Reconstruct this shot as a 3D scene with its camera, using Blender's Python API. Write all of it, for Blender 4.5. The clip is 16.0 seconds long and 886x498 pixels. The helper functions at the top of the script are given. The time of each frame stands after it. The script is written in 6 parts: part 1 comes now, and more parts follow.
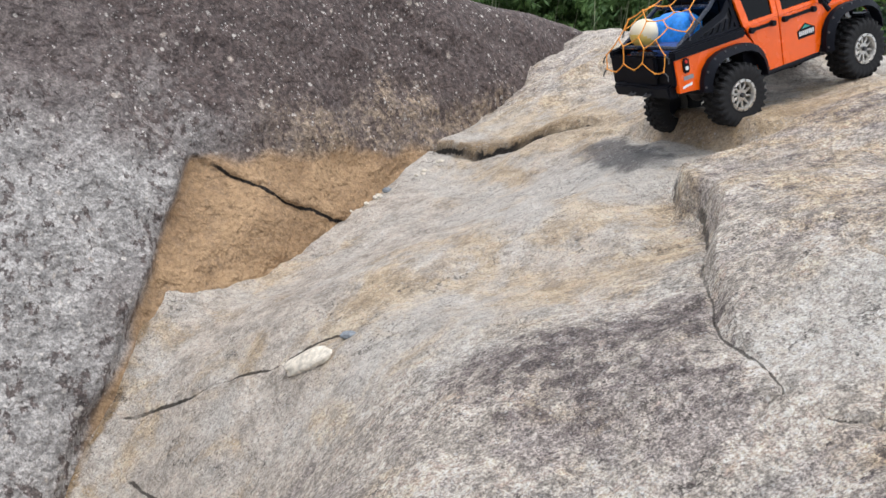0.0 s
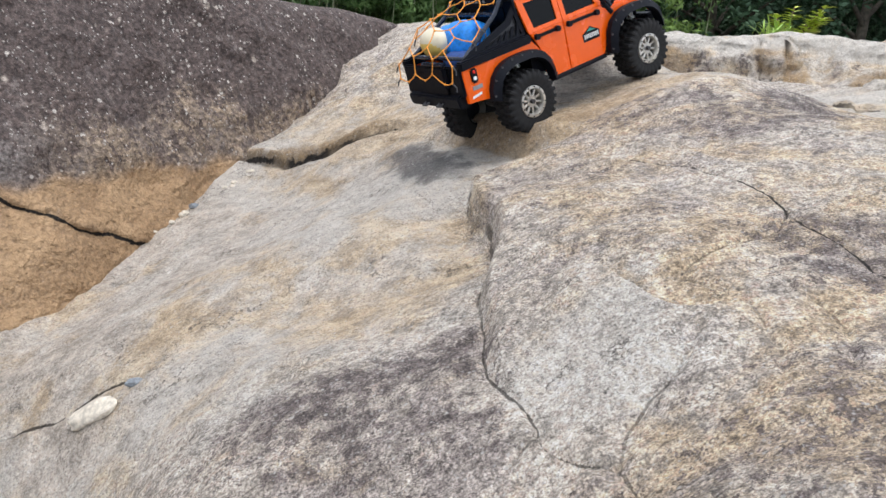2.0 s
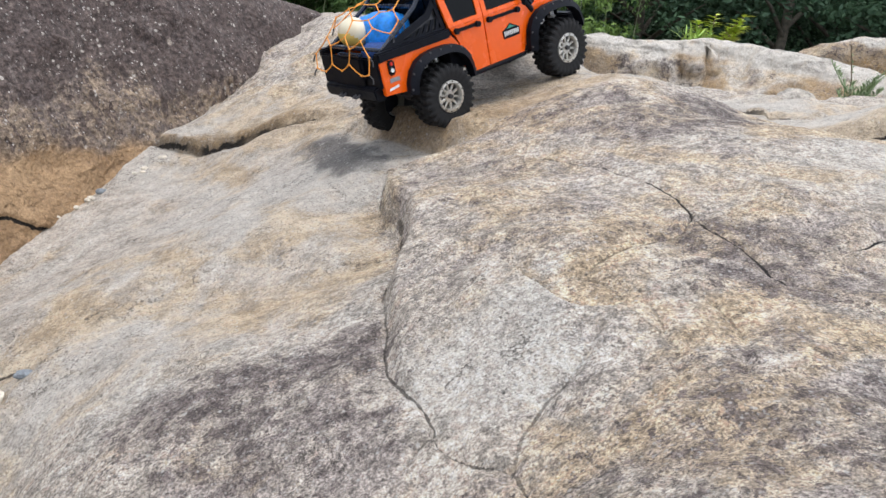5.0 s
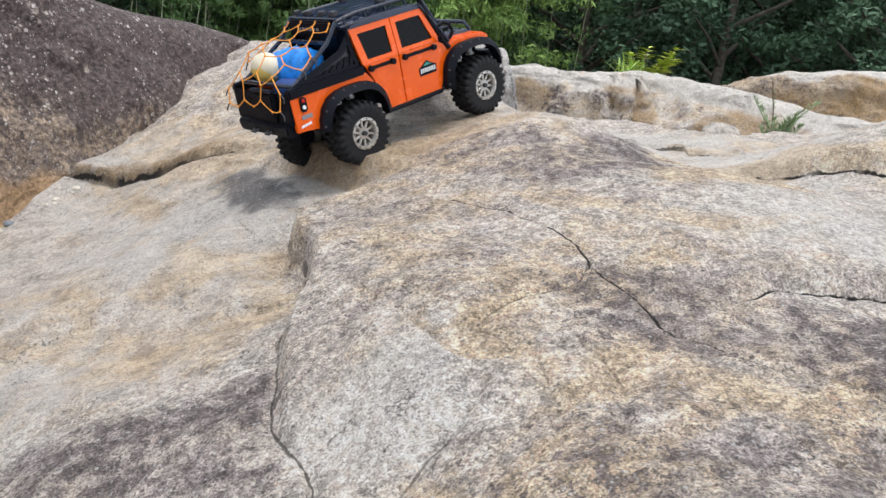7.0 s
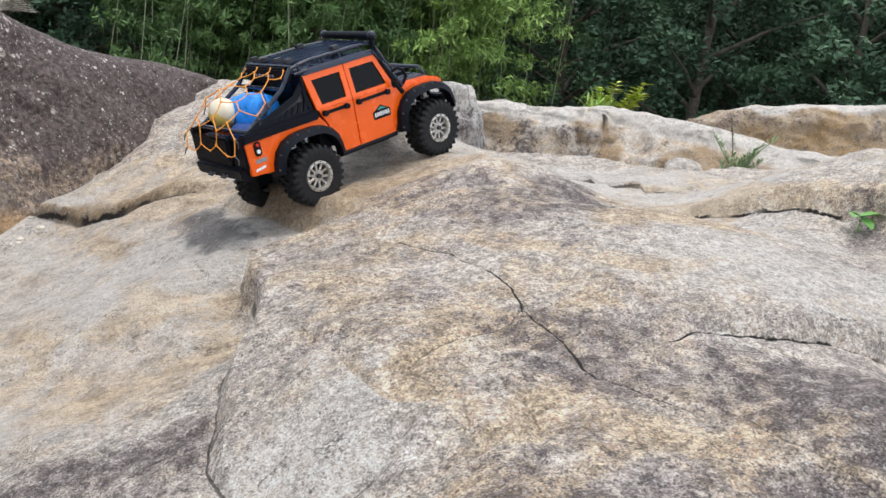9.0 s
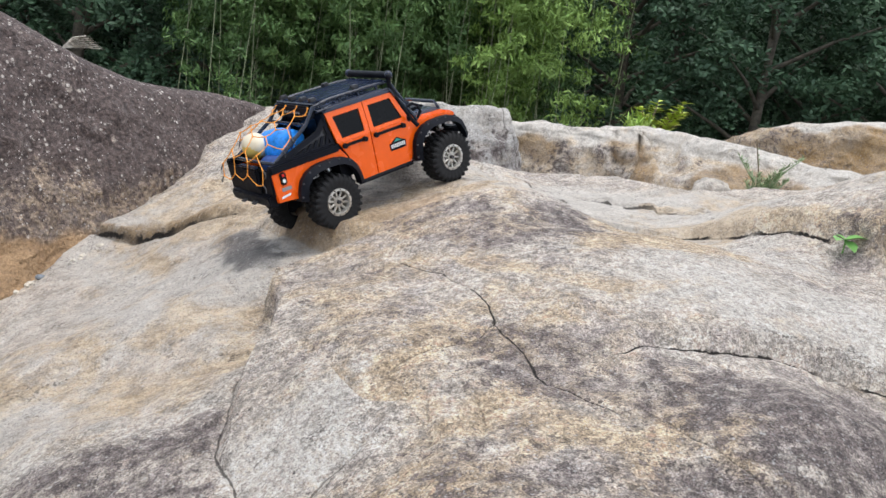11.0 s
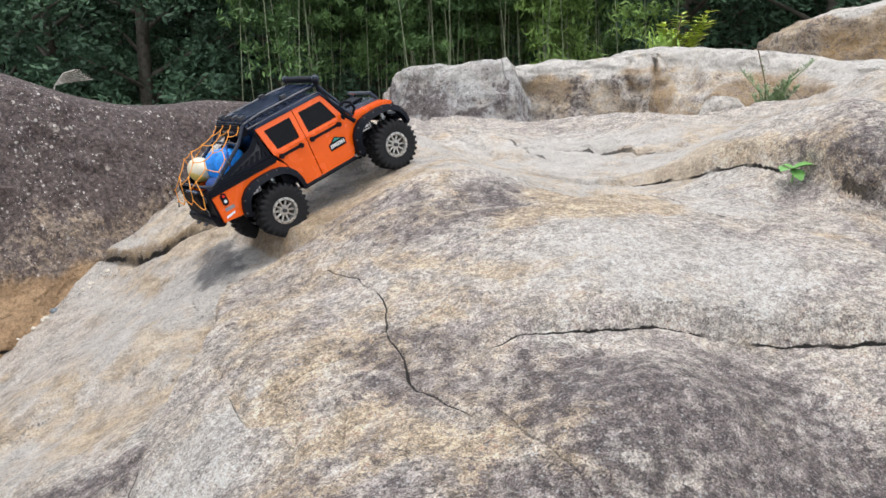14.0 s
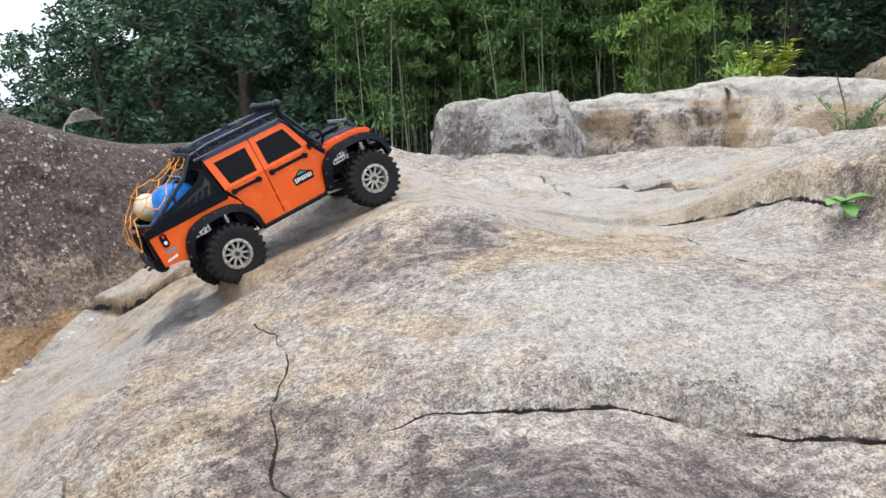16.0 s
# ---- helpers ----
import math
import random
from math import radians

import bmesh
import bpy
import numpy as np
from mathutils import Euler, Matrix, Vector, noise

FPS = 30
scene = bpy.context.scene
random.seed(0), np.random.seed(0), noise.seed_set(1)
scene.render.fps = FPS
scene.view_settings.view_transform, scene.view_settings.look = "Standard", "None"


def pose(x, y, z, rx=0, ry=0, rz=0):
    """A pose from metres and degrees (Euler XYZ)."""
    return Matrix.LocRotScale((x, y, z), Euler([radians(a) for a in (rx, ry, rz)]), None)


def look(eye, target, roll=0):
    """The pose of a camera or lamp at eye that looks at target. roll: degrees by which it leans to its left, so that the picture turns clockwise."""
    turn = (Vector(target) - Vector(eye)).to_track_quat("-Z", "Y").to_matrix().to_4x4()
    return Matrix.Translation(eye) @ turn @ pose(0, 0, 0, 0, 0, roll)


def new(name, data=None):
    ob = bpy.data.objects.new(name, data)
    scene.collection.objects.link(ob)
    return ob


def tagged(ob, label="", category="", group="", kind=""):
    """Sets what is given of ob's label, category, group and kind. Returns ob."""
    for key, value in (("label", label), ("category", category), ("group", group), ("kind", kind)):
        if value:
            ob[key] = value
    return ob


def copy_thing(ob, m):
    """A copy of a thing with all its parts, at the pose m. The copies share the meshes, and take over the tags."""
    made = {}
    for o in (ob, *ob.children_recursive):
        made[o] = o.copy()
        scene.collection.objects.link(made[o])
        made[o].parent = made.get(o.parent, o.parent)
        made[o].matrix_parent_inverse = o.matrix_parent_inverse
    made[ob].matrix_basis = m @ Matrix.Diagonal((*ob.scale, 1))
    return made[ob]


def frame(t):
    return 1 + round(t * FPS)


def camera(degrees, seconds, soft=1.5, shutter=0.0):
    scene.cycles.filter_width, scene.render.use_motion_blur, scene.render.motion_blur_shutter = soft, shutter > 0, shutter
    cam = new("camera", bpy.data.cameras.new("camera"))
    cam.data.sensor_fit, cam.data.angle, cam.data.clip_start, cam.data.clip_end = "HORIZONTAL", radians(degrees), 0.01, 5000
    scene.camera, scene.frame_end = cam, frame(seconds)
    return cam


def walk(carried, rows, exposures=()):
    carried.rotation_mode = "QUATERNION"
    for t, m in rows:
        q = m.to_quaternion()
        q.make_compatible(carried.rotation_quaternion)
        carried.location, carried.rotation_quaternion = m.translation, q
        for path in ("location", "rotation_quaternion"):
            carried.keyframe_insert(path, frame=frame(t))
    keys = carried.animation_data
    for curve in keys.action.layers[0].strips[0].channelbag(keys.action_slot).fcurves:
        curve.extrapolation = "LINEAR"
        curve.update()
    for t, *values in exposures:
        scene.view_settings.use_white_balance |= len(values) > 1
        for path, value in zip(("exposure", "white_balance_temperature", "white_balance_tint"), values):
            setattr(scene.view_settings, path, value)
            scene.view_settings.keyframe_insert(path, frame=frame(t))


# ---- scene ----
cam = camera(52.7, 16.0)
PATH = [
    (0, (-0.037, 0.156, 1.057), (0.062, 2.101, 0.605), 6.3),
    (0.5, (0.014, 0.173, 1.108), (0.191, 2.112, 0.649), 4.6),
    (1, (0.036, 0.19, 1.131), (0.31, 2.112, 0.65), 5.2),
    (1.5, (0.07, 0.197, 1.137), (0.429, 2.107, 0.666), 4.6),
    (2, (0.078, 0.194, 1.144), (0.484, 2.093, 0.664), 4.5),
    (2.5, (0.095, 0.2, 1.143), (0.551, 2.087, 0.665), 4.1),
    (3, (0.102, 0.203, 1.144), (0.59, 2.082, 0.661), 4.1),
    (3.5, (0.105, 0.204, 1.144), (0.61, 2.076, 0.653), 4.2),
    (3.7, (0.103, 0.204, 1.141), (0.609, 2.075, 0.647), 4.6),
    (5.8, (0.119, 0.211, 1.152), (0.715, 2.062, 0.683), 8.1),
    (6, (0.123, 0.212, 1.159), (0.727, 2.06, 0.691), 8.2),
    (6.5, (0.146, 0.214, 1.173), (0.8, 2.057, 0.749), 8.5),
    (7, (0.173, 0.211, 1.18), (0.847, 2.048, 0.765), 8.1),
    (7.5, (0.188, 0.2, 1.196), (0.877, 2.038, 0.815), 9.6),
    (8, (0.2, 0.181, 1.206), (0.892, 2.024, 0.853), 8.8),
    (8.5, (0.204, 0.16, 1.214), (0.9, 2.002, 0.866), 8.1),
    (9, (0.214, 0.152, 1.219), (0.918, 1.991, 0.871), 8.0),
    (9.2, (0.214, 0.154, 1.216), (0.917, 1.994, 0.868), 8.5),
    (11.3, (0.298, -0.126, 1.296), (0.816, 1.773, 0.944), 6.2),
    (11.5, (0.35, -0.174, 1.303), (0.814, 1.726, 0.884), 4.5),
    (12, (0.425, -0.273, 1.358), (0.848, 1.618, 0.862), 2.6),
    (12.5, (0.446, -0.348, 1.43), (0.895, 1.558, 1.023), 1.7),
    (13, (0.441, -0.368, 1.459), (0.884, 1.547, 1.09), 1.1),
    (13.5, (0.533, -0.302, 1.461), (0.937, 1.62, 1.087), -1.2),
    (14, (0.603, -0.171, 1.432), (0.943, 1.736, 0.936), -2.5),
    (14.5, (0.633, -0.031, 1.389), (0.896, 1.898, 0.931), -1.8),
    (15, (0.691, 0.053, 1.379), (0.966, 1.992, 0.974), -4.3),
    (15.5, (0.821, 0.098, 1.348), (1.01, 2.053, 0.969), -3.8),
    (16, (0.92, 0.102, 1.342), (1.031, 2.063, 0.964), -3.8),
]
walk(cam, [(t, look(eye, target, roll)) for t, eye, target, roll in PATH])

# ---- light ----
world = bpy.data.worlds.new("overcast_sky")
scene.world = world
world.use_nodes = True
wn, wl = world.node_tree.nodes, world.node_tree.links
wn.clear()
sky = wn.new("ShaderNodeTexSky")
sky.sky_type, sky.sun_disc = "NISHITA", False
sky.sun_elevation, sky.sun_rotation = radians(79), radians(135)
sky.air_density, sky.dust_density, sky.ozone_density = 1.0, 6.0, 1.0
pale = wn.new("ShaderNodeMixRGB")
pale.inputs[0].default_value = 0.72
pale.inputs[2].default_value = (8.0, 8.7, 9.8, 1)
back = wn.new("ShaderNodeBackground")
back.inputs[1].default_value = 0.187
wout = wn.new("ShaderNodeOutputWorld")
wl.new(sky.outputs[0], pale.inputs[1])
wl.new(pale.outputs[0], back.inputs[0])
wl.new(back.outputs[0], wout.inputs[0])
sun = new("sun", bpy.data.lights.new("sun", "SUN"))
sun.data.energy, sun.data.angle, sun.data.color = 1.5, radians(45), (1.0, 0.97, 0.93)
sun.matrix_world = look((0.0, 1.2, 7.0), (0.8, 2.0, 1.0))
scene.view_settings.exposure = 0.0


# ---- small tools ----
def smooth(me):
    me.polygons.foreach_set("use_smooth", [True] * len(me.polygons))


def grid_mesh(name, pts, wrap=False):
    """A mesh over a grid of points, an array of rows x columns x 3."""
    r, c = pts.shape[:2]
    i = np.arange(r * c).reshape(r, c)
    if wrap:
        j = np.roll(i, -1, 1)
        q = np.stack([i[:-1], j[:-1], j[1:], i[1:]], -1).reshape(-1, 4)
    else:
        q = np.stack([i[:-1, :-1], i[:-1, 1:], i[1:, 1:], i[1:, :-1]], -1).reshape(-1, 4)
    return quick_mesh(name, pts.reshape(-1, 3), q)


def quick_mesh(name, verts, quads):
    me = bpy.data.meshes.new(name)
    n, f, k = len(verts), len(quads), np.shape(quads)[1]
    me.vertices.add(n)
    me.vertices.foreach_set("co", np.asarray(verts, np.float32).ravel())
    me.loops.add(f * k)
    me.loops.foreach_set("vertex_index", np.asarray(quads, np.int32).ravel())
    me.polygons.add(f)
    me.polygons.foreach_set("loop_start", np.arange(0, f * k, k, dtype=np.int32))
    me.update(calc_edges=True)
    return me


def mask(me, name, values):
    a = me.attributes.new(name, "FLOAT", "POINT")
    a.data.foreach_set("value", np.asarray(values, np.float32).ravel())


def rand3(i, j, k, seed):
    h = (i * 374761393 + j * 668265263 + k * 2147483647 + seed * 974634777).astype(np.int64) & 0x7FFFFFFF
    h = ((h ^ (h >> 13)) * 1274126177) & 0x7FFFFFFF
    h = ((h ^ (h >> 15)) * 1911520717) & 0x7FFFFFFF
    return (h ^ (h >> 16)) / float(0x7FFFFFFF) * 2 - 1


def vnoise(x, y, z, seed=0):
    """Smooth value noise in -1..1 at unit size."""
    fx, fy, fz = np.floor(x), np.floor(y), np.floor(z)
    u, v, w = x - fx, y - fy, z - fz
    u, v, w = (t * t * t * (t * (t * 6 - 15) + 10) for t in (u, v, w))
    i, j, k = fx.astype(np.int64), fy.astype(np.int64), fz.astype(np.int64)
    out = 0.0
    for a in (0, 1):
        for b in (0, 1):
            for c in (0, 1):
                out = out + rand3(i + a, j + b, k + c, seed) * (u if a else 1 - u) * (v if b else 1 - v) * (w if c else 1 - w)
    return out


def fbm(x, y, z, size, octaves=4, seed=0, rough=0.5):
    out, amp = 0.0, 1.0
    for o in range(octaves):
        s = 2.03 ** o / size
        out = out + amp * vnoise(x * s + 17.3 * o, y * s - 9.1 * o, z * s + 4.7 * o, seed + o)
        amp *= rough
    return out


def crags(x, y, z, size, octaves=3, seed=0):
    out, amp = 0.0, 1.0
    for o in range(octaves):
        s = 2.1 ** o / size
        out = out + amp * (1 - 2 * abs(vnoise(x * s + 5.1 * o, y * s, z * s + 8.3 * o, seed + o)))
        amp *= 0.5
    return out


# ---- materials ----
class Nodes:
    """Short names for the nodes of one material."""

    def __init__(self, name):
        self.m = bpy.data.materials.new(name)
        self.m.use_nodes = True
        self.t = self.m.node_tree
        self.n = self.t.nodes
        self.b = self.n["Principled BSDF"]
        self.xyz = self.n.new("ShaderNodeTexCoord").outputs["Object"]

    def put(self, socket, value):
        if isinstance(value, bpy.types.NodeSocket):
            self.t.links.new(value, socket)
        elif isinstance(value, (tuple, list)) and len(value) == 3 and socket.type == "RGBA":
            socket.default_value = (*value, 1)
        else:
            socket.default_value = value

    def noise(self, size, detail=4.0, rough=0.55, warp=0.0, at=None, kind="FBM"):
        x = self.n.new("ShaderNodeTexNoise")
        self.put(x.inputs["Vector"], at or self.xyz)
        x.inputs["Scale"].default_value = 1.0 / size
        x.inputs["Detail"].default_value, x.inputs["Roughness"].default_value = detail, rough
        x.inputs["Distortion"].default_value = warp
        return x.outputs["Fac"]

    def cells(self, size, feature="F1", at=None, out="Distance"):
        x = self.n.new("ShaderNodeTexVoronoi")
        x.feature = feature
        self.put(x.inputs["Vector"], at or self.xyz)
        x.inputs["Scale"].default_value = 1.0 / size
        return x.outputs[out]

    def stretch(self, sx, sy, sz):
        x = self.n.new("ShaderNodeMapping")
        self.put(x.inputs["Vector"], self.xyz)
        x.inputs["Scale"].default_value = (sx, sy, sz)
        return x.outputs[0]

    def ramp(self, value, a, b, lo=0.0, hi=1.0):
        x = self.n.new("ShaderNodeMapRange")
        x.interpolation_type = "SMOOTHSTEP"
        for i, v in enumerate((value, a, b, lo, hi)):
            self.put(x.inputs[i], v)
        return x.outputs[0]

    def mix(self, fac, a, b, how="MIX"):
        x = self.n.new("ShaderNodeMixRGB")
        x.blend_type = how
        for i, v in enumerate((fac, a, b)):
            self.put(x.inputs[i], v)
        return x.outputs[0]

    def math(self, how, a, b=0.0, c=0.0):
        x = self.n.new("ShaderNodeMath")
        x.operation = how
        for i, v in enumerate((a, b, c)):
            self.put(x.inputs[i], v)
        return x.outputs[0]

    def attr(self, name):
        x = self.n.new("ShaderNodeAttribute")
        x.attribute_name = name
        return x.outputs["Fac"]

    def open_seam(self):
        """An open crack: the dark gap in the middle of its signed-distance field."""
        across = self.math("ADD", self.math("ABSOLUTE", self.attr("seam")), self.math("MULTIPLY_ADD", self.noise(0.012, 5, 0.65), 2.6, -1.3))
        return self.math("MULTIPLY", self.ramp(across, 1.35, 0.75), self.attr("seam_on"))

    def bump(self, height, strength, distance, after=None):
        x = self.n.new("ShaderNodeBump")
        x.inputs["Strength"].default_value, x.inputs["Distance"].default_value = strength, distance
        self.put(x.inputs["Height"], height)
        if after:
            self.put(x.inputs["Normal"], after)
        return x.outputs[0]

    def done(self, color=None, rough=0.5, normal=None, metal=0.0, spec=0.5):
        if color is not None:
            self.put(self.b.inputs["Base Color"], color)
        self.put(self.b.inputs["Roughness"], rough)
        self.put(self.b.inputs["Metallic"], metal)
        self.put(self.b.inputs["Specular IOR Level"], spec)
        if normal:
            self.put(self.b.inputs["Normal"], normal)
        return self.m


def granite(name, base, bias=0.0, warm=1.0, streak=0.0, fleck=0.25, grit=1.0):
    """Weathered granite: mixed grains, ochre and pale stains, flaking grey-black lichen, dark run-off streaks."""
    k = Nodes(name)
    broad = k.noise(0.28, 5, 0.62)
    mid = k.noise(0.05, 7, 0.66)
    flakes = k.noise(0.022, 9, 0.74)
    fine = k.noise(0.012, 6, 0.68)
    grain = k.noise(0.0030, 4, 0.65)
    mottle = k.noise(0.011, 6, 0.68)
    col = k.mix(k.ramp(mid, 0.33, 0.67), tuple(c * 0.72 for c in base), tuple(c * 1.30 for c in base))
    ochre = k.ramp(k.math("ADD", k.math("ADD", k.noise(0.13, 8, 0.68, 0.6), k.math("MULTIPLY", flakes, 0.25)), k.math("MULTIPLY", k.attr("iron"), 0.19)), 0.645, 0.86)
    col = k.mix(k.math("MULTIPLY", ochre, 0.67 * warm), col, k.mix(k.ramp(mid, 0.35, 0.65), (0.42, 0.298, 0.17), (0.67, 0.505, 0.31)))
    dusk = k.ramp(k.math("ADD", k.noise(0.12, 8, 0.70, 0.5, k.stretch(1.0, 1.3, 1.0)), k.math("MULTIPLY", k.math("SUBTRACT", k.attr("lichen"), k.attr("pale")), 0.06)), 0.50, 0.60)
    col = k.mix(k.math("MULTIPLY", k.math("MULTIPLY", dusk, k.math("MULTIPLY_ADD", ochre, -0.65, 1.0)), k.math("MULTIPLY_ADD", k.attr("worn"), -0.4, 0.55)), col, k.mix(k.ramp(fine, 0.4, 0.6), (0.195, 0.160, 0.157), (0.36, 0.305, 0.292)))
    white = k.ramp(k.math("ADD", k.math("ADD", k.noise(0.15, 7, 0.66), k.math("MULTIPLY", flakes, 0.25)), k.math("MULTIPLY", k.attr("pale"), 0.24)), 0.63, 0.92)
    col = k.mix(k.math("MULTIPLY", white, k.math("MULTIPLY_ADD", ochre, -0.5, 0.70)), col, k.mix(mid, (0.50, 0.465, 0.415), (0.68, 0.64, 0.585)))
    col = k.mix(k.math("MULTIPLY", k.attr("rust"), k.ramp(mid, 0.25, 0.65, 0.55, 1.0)), col, k.mix(flakes, (0.20, 0.115, 0.045), (0.44, 0.30, 0.15)))
    cover = k.math("ADD", k.math("MULTIPLY", k.attr("lichen"), 0.42), k.math("SUBTRACT", k.math("MULTIPLY_ADD", broad, 1.0, bias - 0.5), k.math("MULTIPLY", k.attr("pale"), 0.30)))
    if streak:
        run = k.noise(1.0, 5, 0.6, 0.4, k.stretch(13, 13, 1.3))
        cover = k.math("ADD", cover, k.math("MULTIPLY_ADD", run, 2.2 * streak, -1.1 * streak))
    edge = k.math("MULTIPLY_ADD", cover, -0.30, 0.605)
    flake = k.ramp(flakes, k.math("SUBTRACT", edge, 0.022), k.math("ADD", edge, 0.022))
    crumbs = k.math("MULTIPLY", k.ramp(k.noise(0.0085, 5, 0.7), 0.555, 0.60), k.ramp(cover, -0.35, 0.35, 0.10, 0.9))
    flake = k.math("MAXIMUM", flake, crumbs)
    col = k.mix(k.math("MULTIPLY", k.ramp(cover, 0.0, 0.8), 0.35), col, (0.22, 0.185, 0.175))
    col = k.mix(k.math("MULTIPLY", flake, 0.90), col, k.mix(k.ramp(fine, 0.35, 0.65), (0.06, 0.047, 0.046), (0.162, 0.132, 0.125)))
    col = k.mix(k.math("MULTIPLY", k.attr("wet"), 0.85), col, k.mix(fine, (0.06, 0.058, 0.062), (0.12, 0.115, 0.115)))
    vein = k.math("ABSOLUTE", k.math("SUBTRACT", k.noise(0.11, 6, 0.62), 0.5))
    vein = k.math("MULTIPLY", k.ramp(vein, 0.010, 0.0), k.ramp(k.noise(0.09, 3, 0.6), 0.50, 0.62))
    col = k.mix(k.math("MULTIPLY", vein, 0.8), col, (0.10, 0.085, 0.075))
    pits = k.ramp(k.math("ADD", fine, k.math("MULTIPLY", k.noise(0.028, 3, 0.6), 0.6)), 0.62, 0.50)
    col = k.mix(k.math("MULTIPLY", pits, 0.35), col, (0.11, 0.095, 0.085))
    rub = k.math("SUBTRACT", k.math("MULTIPLY_ADD", k.attr("worn"), -0.45, 1.0), k.math("MULTIPLY", k.ramp(k.attr("pale"), 0.0, 1.0), 0.30))
    col = k.mix(k.math("MULTIPLY", rub, 0.38 * grit), col, k.mix(k.ramp(mottle, 0.40, 0.60), (0.10, 0.10, 0.10), (0.95, 0.95, 0.95)), "OVERLAY")
    col = k.mix(k.math("MULTIPLY", rub, 0.47 * grit), col, k.mix(k.ramp(grain, 0.36, 0.64), (0.10, 0.10, 0.10), (0.95, 0.95, 0.95)), "OVERLAY")
    mica = k.ramp(k.noise(0.0042, 2, 0.6), 0.585, 0.64)
    col = k.mix(k.math("MULTIPLY", mica, 0.5 * grit), col, (0.07, 0.06, 0.06))
    glint = k.ramp(k.noise(0.0050, 2, 0.6, 0.0, k.stretch(1.0, 1.0, 1.001)), 0.39, 0.33)
    col = k.mix(k.math("MULTIPLY", glint, 0.38), col, (0.62, 0.60, 0.57))
    speck = k.ramp(k.cells(0.010), 0.30, 0.14)
    pick = k.ramp(k.noise(0.013, 1), 0.52, 0.60)
    col = k.mix(k.math("MULTIPLY", k.math("MULTIPLY", speck, pick), 2.4 * fleck), col, (0.60, 0.58, 0.555))
    # near-black mask: painted shade under the tongue, dark joints on the boulders
    col = k.mix(k.attr("shade_and_joint"), col, (0.022, 0.018, 0.015))
    col = k.mix(k.open_seam(), col, (0.014, 0.011, 0.009))
    relief = k.math("MULTIPLY_ADD", k.noise(0.0060, 5, 0.72), 0.75, k.noise(0.016, 5, 0.62))
    h = k.math("SUBTRACT", k.math("SUBTRACT", relief, k.math("MULTIPLY", vein, 0.3)), k.math("MULTIPLY", pits, 0.25))
    n = k.bump(h, 1.0, 0.010, k.bump(k.noise(0.05, 4, 0.6, 0.3), 0.8, 0.024))
    return k.done(col, k.ramp(fine, 0.3, 0.7, 0.74, 0.95), n, 0, 0.3)


ROCK = granite("granite", (0.50, 0.437, 0.373), -0.05)
ROCK_FAR = granite("granite_pale", (0.53, 0.482, 0.422), -0.1, grit=0.45)
ROCK_GREY = granite("granite_grey", (0.41, 0.398, 0.38), -0.05, 0.4, grit=0.55)


